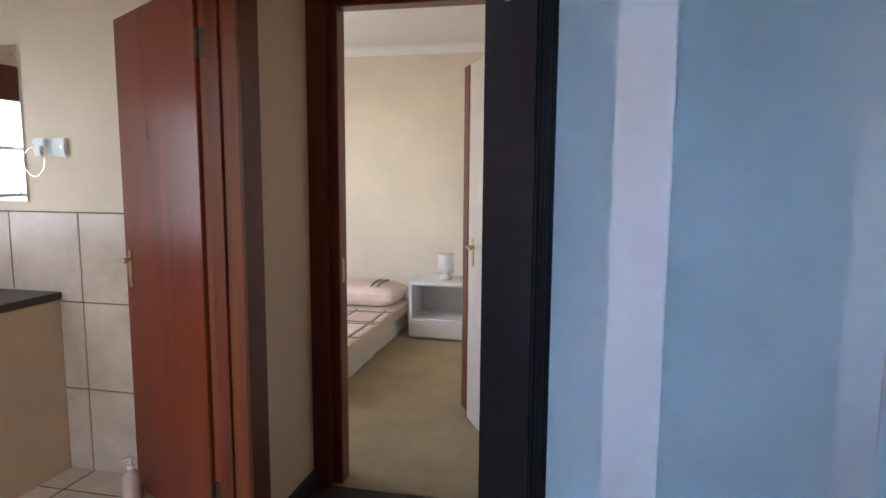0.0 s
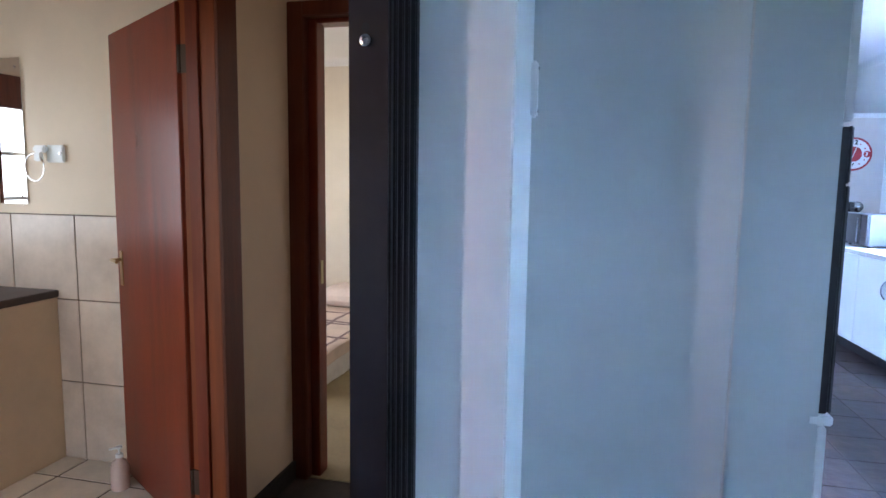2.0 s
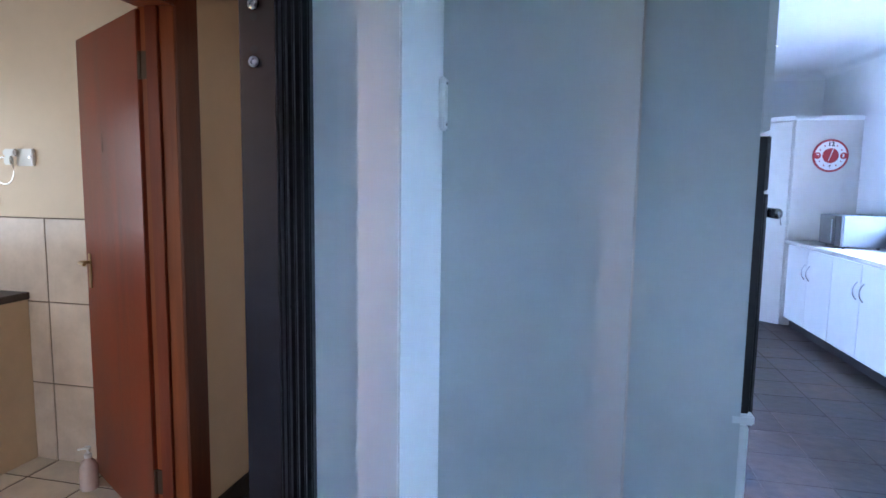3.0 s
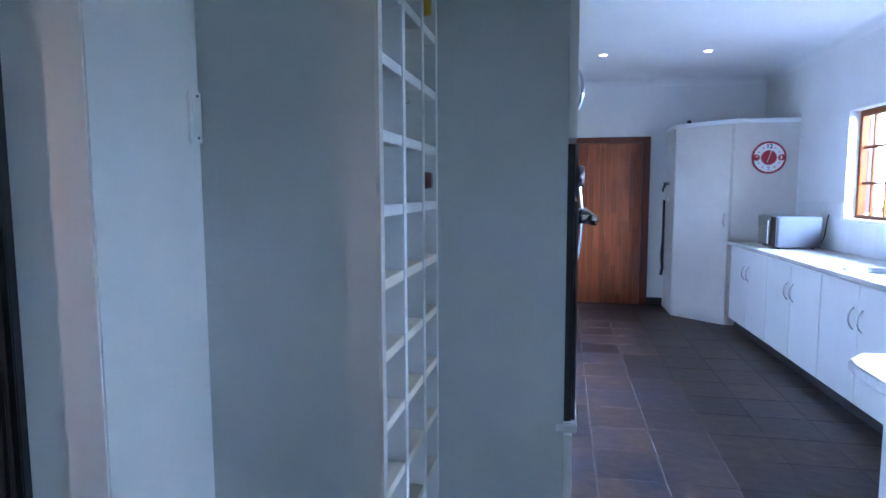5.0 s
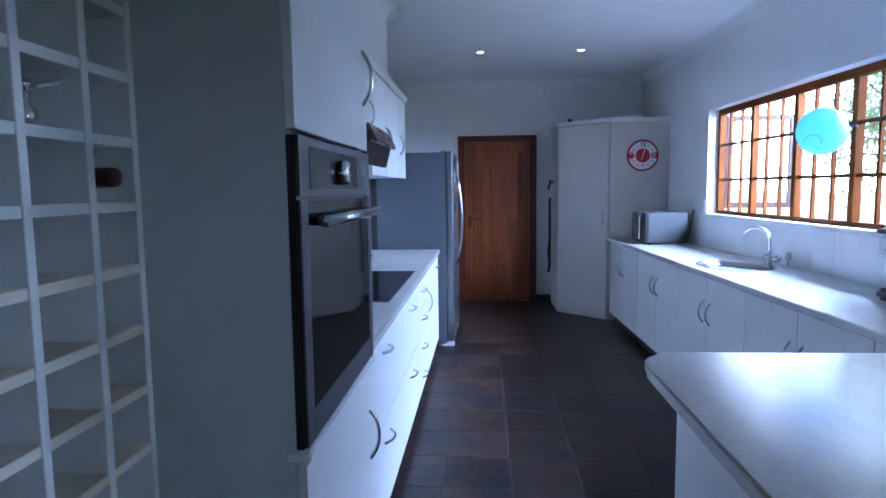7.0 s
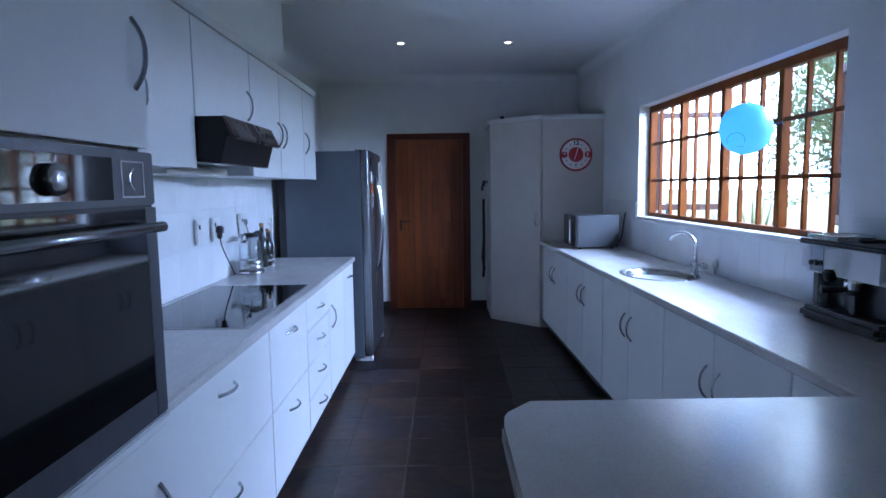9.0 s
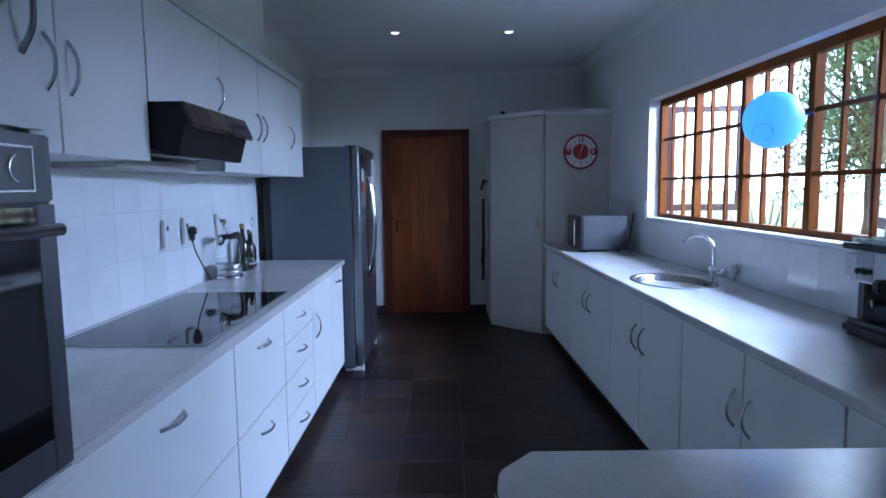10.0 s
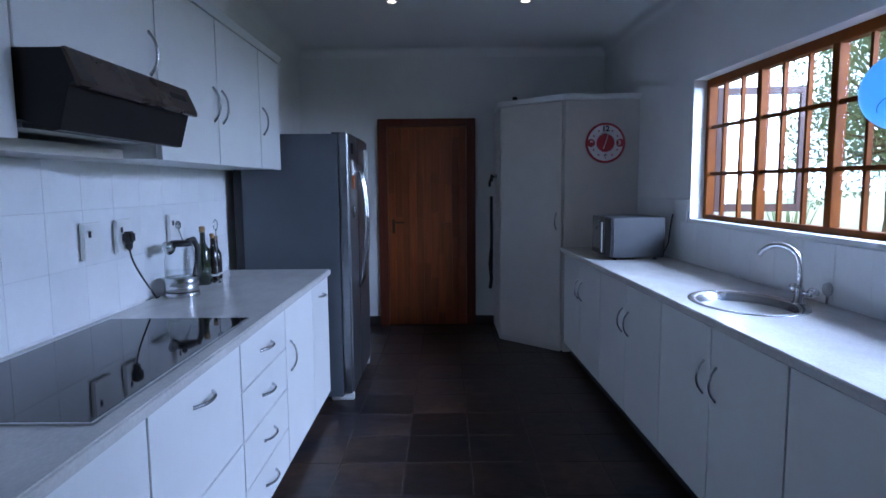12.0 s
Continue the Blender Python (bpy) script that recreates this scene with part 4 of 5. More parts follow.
part("power_base", lathe([(0.082, 0.905), (0.084, 0.91), (0.082, 0.925), (0.07, 0.928)], (kx, ky, 0)), STEEL, kt, "steel power base", True)
part("steel_base", lathe([(0.074, 0.928), (0.080, 0.931), (0.081, 0.955), (0.079, 0.957), (0.081, 0.959), (0.080, 0.99), (0.074, 0.993)], (kx, ky, 0)), STEEL, kt, "steel band", True)
part("jug", lathe([(0.073, 0.988), (0.074, 1.05), (0.062, 1.12), (0.056, 1.13), (0.054, 1.13), (0.060, 1.12), (0.072, 1.05), (0.071, 0.99)], (kx, ky, 0)), KGLASS, kt, "clear glass jug", True)
part("water", lathe([(0.070, 0.991), (0.070, 1.02), (0.001, 1.021)], (kx, ky, 0)), KGLASS, kt, "water", True)
part("lid", lathe([(0.058, 1.128), (0.058, 1.142), (0.04, 1.152), (0.005, 1.154)], (kx, ky, 0)), BLACK, kt, "black lid", True)
part("spout", merge(tube([(kx - 0.02, ky - 0.05, 1.12), (kx - 0.03, ky - 0.085, 1.14)], [0.03, 0.016])), STEEL, kt, "steel spout", True)
part("handle", tube([(kx + 0.02, ky + 0.045, 1.145), (kx + 0.03, ky + 0.09, 1.15), (kx + 0.04, ky + 0.115, 1.11), (kx + 0.038, ky + 0.112, 1.04), (kx + 0.03, ky + 0.08, 0.985)], [0.012, 0.015, 0.015, 0.014, 0.011], seg=10), BLACK, kt, "black handle", True)
for x, y, h, r, mm, lab in ((0.555, 5.14, 0.30, 0.038, BOTTLE, "dark green olive oil bottle with a pourer"), (0.56, 5.26, 0.255, 0.031, BOTTLE2, "dark vinegar bottle with a cork stopper"),
                            (0.545, 5.35, 0.235, 0.030, BOTTLE2, "dark sauce bottle with a cork stopper")):
    bo = thing("oil_bottle", (x, y, 0.905), lab, "bottle", "oil and vinegar bottles")
    part("glass", lathe([(r * 0.9, 0), (r, 0.006), (r, h * 0.6), (r * 0.45, h * 0.75), (r * 0.36, h * 0.82), (r * 0.36, h * 0.93), (r * 0.42, h * 0.95)], (x, y, 0.905), 22), mm, bo, "", True)
    part("stopper", lathe([(r * 0.33, h * 0.95), (r * 0.42, h * 0.98), (r * 0.42, h * 1.05), (r * 0.2, h * 1.06)], (x, y, 0.905), 14), CORK, bo, "cork stopper")
    if r < 0.035:
        part("label", lathe([(r + 0.0008, h * 0.12), (r + 0.0008, h * 0.16), (r + 0.0003, h * 0.161), (r + 0.0003, h * 0.119)], (x, y, 0.905), 22), PAPER, bo, "pale band")
cd = thing("bottle_carrier", (0.60, 5.19, 0.905), "thin steel carrier with a ring top beside the bottles", "carrier")
part("stem", tube([(0.605, 5.2, 0.906), (0.605, 5.2, 1.20)], 0.003), CHROME, cd)
part("ring", tube([(0.605, 5.2 + 0.028 * math.sin(a), 1.226 - 0.028 * math.cos(a)) for a in (math.tau * k / 20 for k in range(19))], 0.003), CHROME, cd)
part("foot", lathe([(0.03, 0.0), (0.03, 0.004), (0.004, 0.008)], (0.605, 5.2, 0.905), 18), CHROME, cd)

# ---- kitchen, the side with sink and window (built square to its own wall) ----
RF = 2.862
edges = [6.895 - 0.522 * k for k in range(12)]
for i in range(0, 10, 2):
    b, a = edges[i], edges[i + 2]
    u = thing("base_cabinet", (3.15, (a + b) / 2, 0), "white double-door base cupboard under the window worktop", "cabinet", "window side base units", frame_of=RIGHT)
    part("body", box(RF + 0.02, 3.45, a + 0.001, b - 0.001, 0.10, 0.866), CAB, u)
    part("plinth", box(RF + 0.06, 3.45, a + 0.001, b - 0.001, 0.0, 0.10), SKIRT, u, "dark plinth")
    mid = (a + b) / 2
    for y0, y1, hy_ in ((a + 0.004, mid - 0.003, mid - 0.055), (mid + 0.003, b - 0.004, mid + 0.055)):
        d = part("door", box(RF, RF + 0.018, y0, y1, 0.105, 0.857, 0.0015), CAB, u)
        part("handle", bow((RF, hy_, 0.637), (0, 0, 1), (-1, 0, 0), 0.14, 0.03, 0.0052), HANDLE, d, "brushed bow handle")
SX, SY, SA, SB = 3.13, 4.535, 0.205, 0.27
# worktop with the round bowl cut through
bm = bmesh.new()
N = 40
x0, x1, y0, y1 = 2.838, 3.463, 1.0, 6.93


def edge_point(a):
    dx, dy = math.cos(a), math.sin(a)
    ts = [(x1 - SX) / dx if dx > 1e-9 else ((x0 - SX) / dx if dx < -1e-9 else 9e9), (SY + 0.5 - SY) / dy if dy > 1e-9 else (-0.5 / dy if dy < -1e-9 else 9e9)]
    t = min(ts)
    return SX + dx * t, SY + dy * t


angs = sorted([math.tau * k / N for k in range(N)] + [math.atan2(sy, sx) % math.tau for sx in (x0 - SX, x1 - SX) for sy in (-0.5, 0.5)])
inner = [(SX + (SA - 0.012) * math.cos(a), SY + (SB - 0.012) * math.sin(a)) for a in angs]
outer = [edge_point(a) for a in angs]
for z, flip in ((0.905, False), (0.868, True)):
    vi, vo = [bm.verts.new((*p, z)) for p in inner], [bm.verts.new((*p, z)) for p in outer]
    for k in range(len(angs)):
        j = (k + 1) % len(angs)
        q = (vi[k], vo[k], vo[j], vi[j])
        bm.faces.new(q[::-1] if flip else q)
for za, zb in ((0.905, 0.868),):
    vi = [bm.verts.new((*p, za)) for p in inner]
    vj = [bm.verts.new((*p, zb)) for p in inner]
    for k in range(len(angs)):
        j = (k + 1) % len(angs)
        bm.faces.new((vi[k], vi[j], vj[j], vj[k]))
wr = thing("worktop_right", (x0, y0, 0.868), "pale mottled laminate worktop under the window with a round sink", "worktop", frame_of=RIGHT)
bmesh.ops.remove_doubles(bm, verts=bm.verts, dist=0.00005)
part("slab", bm, TOP, wr)
for a, b in ((y0, SY - 0.5), (SY + 0.5, y1)):
    part("slab", box(x0, x1, a, b, 0.868, 0.905), TOP, wr)
part("edge_strip", sweep([(x0, 0.868), (x0 - 0.006, 0.874), (x0 - 0.006, 0.899), (x0, 0.905)], 1, y0, y1), TOP, wr, "rolled front edge")
sk = thing("sink", (SX, SY, 0.74), "round stainless steel sink bowl", "sink", frame_of=RIGHT)
prof = [(0.03, 0.760), (0.10, 0.756), (0.165, 0.775), (0.188, 0.83), (0.193, 0.902), (0.205, 0.908), (0.225, 0.908), (0.228, 0.9055), (0.196, 0.900), (0.19, 0.83), (0.167, 0.77), (0.10, 0.751), (0.03, 0.752)]
part("bowl", lathe([(r / 0.205, h) for r, h in prof], (SX, SY, 0), 44, sx=SA, sy=SB), STEEL, sk, "", True)
part("drain", lathe([(0.03, 0.7615), (0.022, 0.7625), (0.004, 0.7625)], (SX, SY, 0), 20), CHROME, sk)
tp = thing("tap", (3.40, 4.47, 0.905), "chrome swan-neck mixer tap behind the sink", "tap", frame_of=RIGHT)
tx, ty = 3.338, 4.487
part("base", lathe([(0.028, 0.905), (0.028, 0.912), (0.02, 0.92), (0.019, 0.97), (0.014, 0.985)], (tx, ty, 0), 20), CHROME, tp, "", True)
part("spout", tube([(tx, ty, 0.97), (tx, ty, 1.04)] + [(tx - 0.06 * (1 - math.cos(t_)), ty + 0.066 * (1 - math.cos(t_)), 1.065 + 0.094 * math.sin(t_)) for t_ in (math.pi * k / 14 for k in range(0, 13))], 0.0115, seg=12), CHROME, tp, "swan-neck spout", True)
for s in (-1, 1):
    part("handle", merge(tube([(tx, ty, 0.955), (tx + 0.02, ty + s * 0.055, 0.96)], 0.009), lathe([(0.02, -0.012), (0.022, 0), (0.02, 0.014)], (tx + 0.02, ty + s * 0.065, 0.965), 14, axis="y")), CHROME, tp, "cross handle", True)
dp = thing("drain_plug", (3.43, 4.47, 0.905), "dark sink plug leaning at the wall", "sink plug", frame_of=RIGHT)
part("disc", lathe([(0.03, 0), (0.03, 0.012), (0.02, 0.014)], (3.445, 4.47, 0.972), 20, axis="x"), HANDLE, dp)
part("stem", tube([(3.45, 4.47, 0.906), (3.452, 4.47, 0.972)], 0.006), HANDLE, dp)

# microwave
MX0, MX1, MY0, MY1 = 2.978, 3.358, 6.03, 6.48
mw = thing("microwave", (3.16, 6.19, 0.905), "grey steel microwave oven with a black door", "microwave", frame_of=RIGHT)
part("case", box(MX0 + 0.02, MX1, MY0, MY1, 0.922, 1.198, 0.006), MWCASE, mw, "silver case")
part("door", box(MX0, MX0 + 0.019, MY0 + 0.12, MY1, 0.925, 1.195, 0.003), BLACKGLASS, mw, "black glass door")
part("control_panel", box(MX0, MX0 + 0.019, MY0, MY0 + 0.117, 0.925, 1.195, 0.003), BLACK, mw, "dark control panel")
part("handle", tube([(MX0 - 0.018, MY0 + 0.13, 0.95), (MX0 - 0.018, MY0 + 0.13, 1.16)], 0.008), CHROME, mw, "chrome bar")
for x in (MX0 + 0.05, MX1 - 0.05):
    for y in (MY0 + 0.05, MY1 - 0.05):
        part("foot", lathe([(0.015, 0.905), (0.013, 0.923)], (x, y, 0), 12), BLACK, mw)
part("cord", tube([(MX1 - 0.01, MY0 + 0.02, 0.93), (MX1 + 0.03, MY0 + 0.02, 1.02), (MX1 + 0.05, MY0 + 0.03, 1.16), (MX1 + 0.06, MY0 + 0.03, 1.22)], 0.005), BLACK, mw, "black cord")

# coffee machine
cm_ = thing("coffee_machine", (3.36, 3.2, 0.905), "black and steel combination coffee machine with dials", "coffee machine", frame_of=RIGHT)
CX0, CX1, CY0, CY1 = 3.24, 3.455, 2.86, 3.31
part("base", box(CX0, CX1, CY0, CY1, 0.906, 0.962, 0.018, seg=3), BLACK, cm_, "black base")
part("back", box(CX1 - 0.125, CX1 - 0.005, CY0 + 0.01, CY1 + 0.005, 0.96, 1.10, 0.006), BLACK, cm_, "black back")
for yy in (CY1 - 0.035, CY0 + 0.2):
    part("pillar", box(CX0 + 0.05, CX1 - 0.09, yy - 0.02, yy + 0.02, 0.96, 1.10, 0.006), BLACK, cm_)
part("head", box(CX0 + 0.012, CX1, CY0, CY1 + 0.02, 1.098, 1.214, 0.02, seg=3), SATIN, cm_, "satin grey head housing")
part("front_plate", box(CX0, CX0 + 0.013, CY0, CY1 - 0.07, 1.104, 1.212, 0.005), SATIN, cm_, "brushed steel front plate")
part("top_tray", box(CX0 + 0.0, CX1, CY0 - 0.003, CY1 + 0.024, 1.213, 1.234, 0.009), BLACK, cm_, "black top tray")
part("switch_plate", box(CX0 - 0.003, CX0 + 0.0005, CY1 - 0.155, CY1 - 0.074, 1.112, 1.208, 0.001), HANDLE, cm_, "steel switch plate")
for yy in (CY1 - 0.098, CY1 - 0.130):
    part("dial", lathe([(0.011, 0.0), (0.010, -0.016), (0.003, -0.017)], (CX0 - 0.003, yy, 1.145), 18, axis="x"), BLACK, cm_, "black dial", True)
part("spout_cap", box(CX0 - 0.03, CX0 + 0.012, CY1 - 0.225, CY1 - 0.185, 1.085, 1.13, 0.008), BLACK, cm_, "black spout cap")
part("brew_head", lathe([(0.036, 1.06), (0.038, 1.085), (0.036, 1.10)], (CX0 + 0.06, CY0 + 0.2, 0), 20), STEEL, cm_)
part("portafilter", merge(lathe([(0.033, 1.04), (0.036, 1.05), (0.036, 1.075)], (CX0 + 0.06, CY0 + 0.2, 0), 20), tube([(CX0 + 0.03, CY0 + 0.2, 1.06), (CX0 - 0.05, CY0 + 0.23, 1.055)], [0.011, 0.014])), BLACK, cm_, "black portafilter")
part("carafe", lathe([(0.05, 0.965), (0.062, 0.99), (0.06, 1.03), (0.045, 1.07), (0.043, 1.07), (0.058, 1.03), (0.06, 0.99), (0.048, 0.967)], (CX0 + 0.075, CY1 - 0.12, 0)), KGLASS, cm_, "glass carafe", True)
part("drip_grid", merge(*[box(CX0 + 0.02, CX1 - 0.1, CY0 + 0.02 + 0.03 * k, CY0 + 0.026 + 0.03 * k, 0.961, 0.965) for k in range(12)]), STEEL, cm_)
bl = thing("plastic_bag", (3.36, 3.22, 1.235), "crumpled clear bag lying on the coffee machine", "plastic bag", frame_of=RIGHT)
part("sheet", soft(CX0 + 0.02, CX1 - 0.05, CY1 - 0.2, CY1 - 0.02, 1.238, 1.254, 0.007, 8, seed=9), mat("clear_plastic", (0.6, 0.7, 0.7), 0.12, vary=0.25, scale=30), bl)
ut = thing("spoon", (3.38, 3.05, 1.235), "black serving spoon lying on the coffee machine", "spoon", frame_of=RIGHT)
part("bowl", lathe([(0.02, 0.0), (0.03, 0.01), (0.02, 0.02)], (CX0 + 0.08, CY1 - 0.27, 1.236), 16), BLACK, ut)
part("handle", tube([(CX0 + 0.08, CY1 - 0.29, 1.246), (CX0 + 0.14, CY1 - 0.40, 1.243)], 0.007), BLACK, ut)

# balloon tied to the window
ba = thing("balloon", (3.42, 4.03, 1.74), "translucent light blue balloon tied at the window", "balloon", frame_of=RIGHT)
bc = (3.375, 4.03, 1.742)
bmb = bmesh.new()
bmesh.ops.create_uvsphere(bmb, u_segments=36, v_segments=20, radius=0.14)
for v in bmb.verts:
    v.co.x *= 0.93
    v.co.y *= 0.93
    v.co.z *= 0.95
bmesh.ops.translate(bmb, verts=bmb.verts, vec=bc)
part("skin", bmb, BALLOON, ba, "", True)
side, up, front = Vector((0.88, -0.47, 0.0)), Vector((0, 0, 1)), Vector((-0.47, -0.88, 0.0))
tie = Vector(bc) + side * 0.128 + up * 0.018
part("knot", merge(tube([tie, tie + side * 0.012, tie + side * 0.022], [0.006, 0.005, 0.011]), tube([tie + side * 0.018, Vector((3.53, bc[1] - 0.06, bc[2] + 0.03)), Vector((3.572, bc[1] - 0.005, bc[2] + 0.02))], 0.002)), mat("dark_blue_rubber", (0.02, 0.05, 0.16), 0.4), ba, "dark knot and string")


def on_skin(u, v):
    return Vector(bc) + side * u + up * v + front * (math.sqrt(max(0.0, 0.1305 ** 2 - u * u - v * v)) + 0.0008)


INK = mat("blue_print", (0.01, 0.10, 0.26), 0.5)
part("print_ring", tube([on_skin(-0.043 + 0.042 * math.cos(a), -0.062 + 0.036 * math.sin(a)) for a in (math.pi * k / 16 for k in range(-2, 19))], 0.0012), INK, ba, "faint printed arc")
for u in (-0.034, -0.024, -0.014):
    part("print_mark", tube([on_skin(u, -0.090), on_skin(u + 0.002, -0.097), on_skin(u + 0.006, -0.096)], 0.0014), INK, ba, "small printed mark")

# corner pantry cupboard
pn = thing("corner_pantry", (2.95, 7.5, 0), "tall white diagonal corner pantry cupboard", "cupboard")
P = [(2.375, 7.40), (2.856, 6.945), (3.50, 6.945), (3.50, 7.965), (2.375, 7.965)]
part("body", prism([(2.385, 7.415), (2.868, 6.957), (3.498, 6.957), (3.498, 7.962), (2.385, 7.962)], 0.08, 2.12), CABDIM, pn)
part("side_panel", box(2.868, 3.50, 6.943, 6.957, 0.0, 2.12, 0.001), CABDIM, pn, "white side panel")
part("side_panel", box(2.371, 2.385, 7.405, 7.962, 0.0, 2.12, 0.001), CABDIM, pn)
part("plinth", prism([(2.40, 7.43), (2.87, 6.985), (3.40, 6.985), (3.40, 7.9), (2.40, 7.9)], 0.0, 0.08), CABDIM, pn)
dd = Vector((2.856 - 2.375, 6.945 - 7.40, 0))
pm = Matrix.Translation((2.375, 7.40, 0)) @ Matrix.Rotation(math.atan2(dd.y, dd.x), 4, "Z")
pd = part("door", turned(box(0.012, dd.length - 0.012, -0.010, 0.006, 0.055, 2.108, 0.002), pm), CABDIM, pn)
part("handle", turned(bow((dd.length - 0.055, -0.010, 1.12), (0, 0, 1), (0, -1, 0), 0.14, 0.028, 0.005), pm), HANDLE, pd, "brushed bow handle")
part("kick_strip", turned(box(0.012, dd.length - 0.012, -0.004, 0.006, 0.0, 0.05, 0.001), pm), CABDIM, pn)
part("top_strip", prism([(2.352, 7.39), (2.848, 6.918), (3.505, 6.918), (3.505, 7.966), (2.352, 7.966)], 2.12, 2.165, 0.006), CAB, pn, "white moulded top")
solid("small_cup", lathe([(0.02, 0), (0.024, 0.01), (0.02, 0.04), (0.016, 0.04)], (2.5, 7.38, 2.165), 16), BLACK, "small dark pot on the pantry top", "pot")

# clock
ck = thing("wall_clock", (3.195, 6.943, 1.765), "round red and white wall clock on the pantry side", "clock")
cc = (3.195, 6.942, 1.765)
part("rim", lathe([(0.158, 0.0), (0.165, -0.02), (0.158, -0.035), (0.148, -0.034), (0.146, -0.022)], cc, 48, axis="y"), RED, ck, "red rim", True)
part("dial", lathe([(0.147, -0.018), (0.147, -0.022), (0.002, -0.0222)], cc, 48, axis="y"), CLOCKW, ck, "white dial")
part("centre_disc", lathe([(0.074, -0.0222), (0.074, -0.0245), (0.002, -0.0247)], cc, 40, axis="y"), RED, ck, "red centre disc")
for s in (-1, 1):
    part("side_patch", lathe([(0.033, -0.0222), (0.033, -0.0232), (0.002, -0.0233)], (cc[0] + s * 0.119, cc[1], cc[2]), 24, axis="y"), RED, ck, "red patch")


def lettering(text, size, m, material, parent, depth=0.0006, name="numeral"):
    cu = bpy.data.curves.new("t", "FONT")
    cu.body, cu.size, cu.extrude, cu.align_x, cu.align_y = text, size, depth, "CENTER", "CENTER"
    cu.offset = 0.0022
    tmp = bpy.data.objects.new("t", cu)
    scene.collection.objects.link(tmp)
    me = bpy.data.meshes.new_from_object(tmp.evaluated_get(bpy.context.evaluated_depsgraph_get()))
    bpy.data.objects.remove(tmp)
    b = bmesh.new()
    b.from_mesh(me)
    bpy.data.meshes.remove(me)
    bmesh.ops.transform(b, matrix=m, verts=b.verts)
    return part(name, b, material, parent)


for tx_, a, mm in (("12", 90, BLACK), ("3", 0, CLOCKW), ("6", -90, BLACK), ("9", 180, CLOCKW)):
    lettering(tx_, 0.062 if mm is BLACK else 0.046, pose(cc[0] + 0.115 * math.cos(radians(a)), cc[1] - 0.0245, cc[2] + 0.115 * math.sin(radians(a)), 90), mm, ck)
for k in range(12):
    if k % 3:
        a = math.tau * k / 12
        part("tick", box(cc[0] + 0.112 * math.cos(a) - 0.006, cc[0] + 0.112 * math.cos(a) + 0.006, cc[1] - 0.0232, cc[1] - 0.0222, cc[2] + 0.112 * math.sin(a) - 0.006, cc[2] + 0.112 * math.sin(a) + 0.006), RED, ck)
for ang_, ln, w in ((74, 0.07, 0.004), (250, 0.055, 0.003)):
    a = radians(ang_)
    part("pointer", tube([(cc[0], cc[1] - 0.027, cc[2]), (cc[0] + ln * math.cos(a), cc[1] - 0.027, cc[2] + ln * math.sin(a))], w, seg=6), CLOCKW, ck, "pale pointer")

# hooks, leash, detector
hk = thing("key_hook", (2.34, 7.74, 1.46), "small black key hook on the pantry side", "key hook")
part("plate", box(2.345, 2.371, 7.70, 7.78, 1.49, 1.53, 0.003), HANDLE, hk)
part("bunch", merge(tube([(2.345, 7.74, 1.51), (2.31, 7.73, 1.49), (2.30, 7.74, 1.43)], 0.009), box(2.29, 2.315, 7.72, 7.75, 1.41, 1.47, 0.006), box(2.31, 2.335, 7.745, 7.765, 1.46, 1.53, 0.005)), BLACK, hk, "dark keys")
le = thing("dog_leash", (2.32, 7.74, 0.42), "black webbing leash hanging from a hook", "leash")
part("hook", merge(box(2.355, 2.371, 7.72, 7.76, 1.29, 1.34, 0.003), tube([(2.36, 7.74, 1.32), (2.32, 7.74, 1.305), (2.312, 7.74, 1.325)], 0.006)), WHITE, le, "white hook")
part("strap", merge(tube([(2.318, 7.735, 1.318), (2.315, 7.73, 1.1), (2.318, 7.735, 0.85), (2.308, 7.73, 0.62), (2.312, 7.745, 0.55), (2.322, 7.76, 0.62), (2.322, 7.755, 0.9), (2.318, 7.745, 1.318)], 0.014),
                    tube([(2.318, 7.74, 0.8), (2.303, 7.71, 0.66), (2.318, 7.72, 0.52), (2.308, 7.75, 0.42)], 0.017)), LEATHER, le, "", True)
pr = thing("alarm_detector", (2.6, 7.95, 2.60), "small white alarm detector high on the wall", "detector")
part("case", box(2.57, 2.63, 7.93, 7.968, 2.60, 2.67, 0.012), WHITE, pr)

# downlights
for x, y in ((1.498, 6.41), (2.466, 6.43), (1.5, 3.9), (2.47, 3.9)):
    d = thing("downlight", (x, y, CEILZ - 0.012), "small round recessed ceiling downlight, lit", "downlight", "ceiling downlights")
    part("trim", lathe([(0.044, 0.0), (0.044, -0.008), (0.034, -0.010), (0.031, -0.002)], (x, y, CEILZ), 28), WHITE, d)
    part("lens", lathe([(0.031, -0.002), (0.030, -0.006), (0.002, -0.007)], (x, y, CEILZ), 24), DOWN, d, "glowing lens")

# ---- peninsula ----
isl = thing("peninsula", (2.5, 1.7, 0), "white peninsula base unit", "kitchen island")
part("body", prism([(2.095, 1.0), (2.95, 1.0), (2.95, 2.255), (2.15, 2.255), (2.095, 2.17)], 0.0, 0.879, 0.003), CAB, isl)
part("plinth", box(2.16, 2.94, 2.255, 2.262, 0.0, 0.09), SKIRT, isl, "dark plinth")
wp = thing("worktop_peninsula", (2.5, 1.6, 0.881), "pale mottled laminate peninsula worktop with clipped corner", "worktop")
part("slab", prism([(2.005, 0.95), (2.945, 0.95), (2.945, 2.322), (2.085, 2.318), (2.016, 2.238), (2.007, 2.16)], 0.881, 0.919, 0.007), TOP, wp)
part("edge_strip", box(2.0015, 2.0045, 0.96, 2.155, 0.885, 0.915, 0.001), TOP, wp, "worn rolled edge")

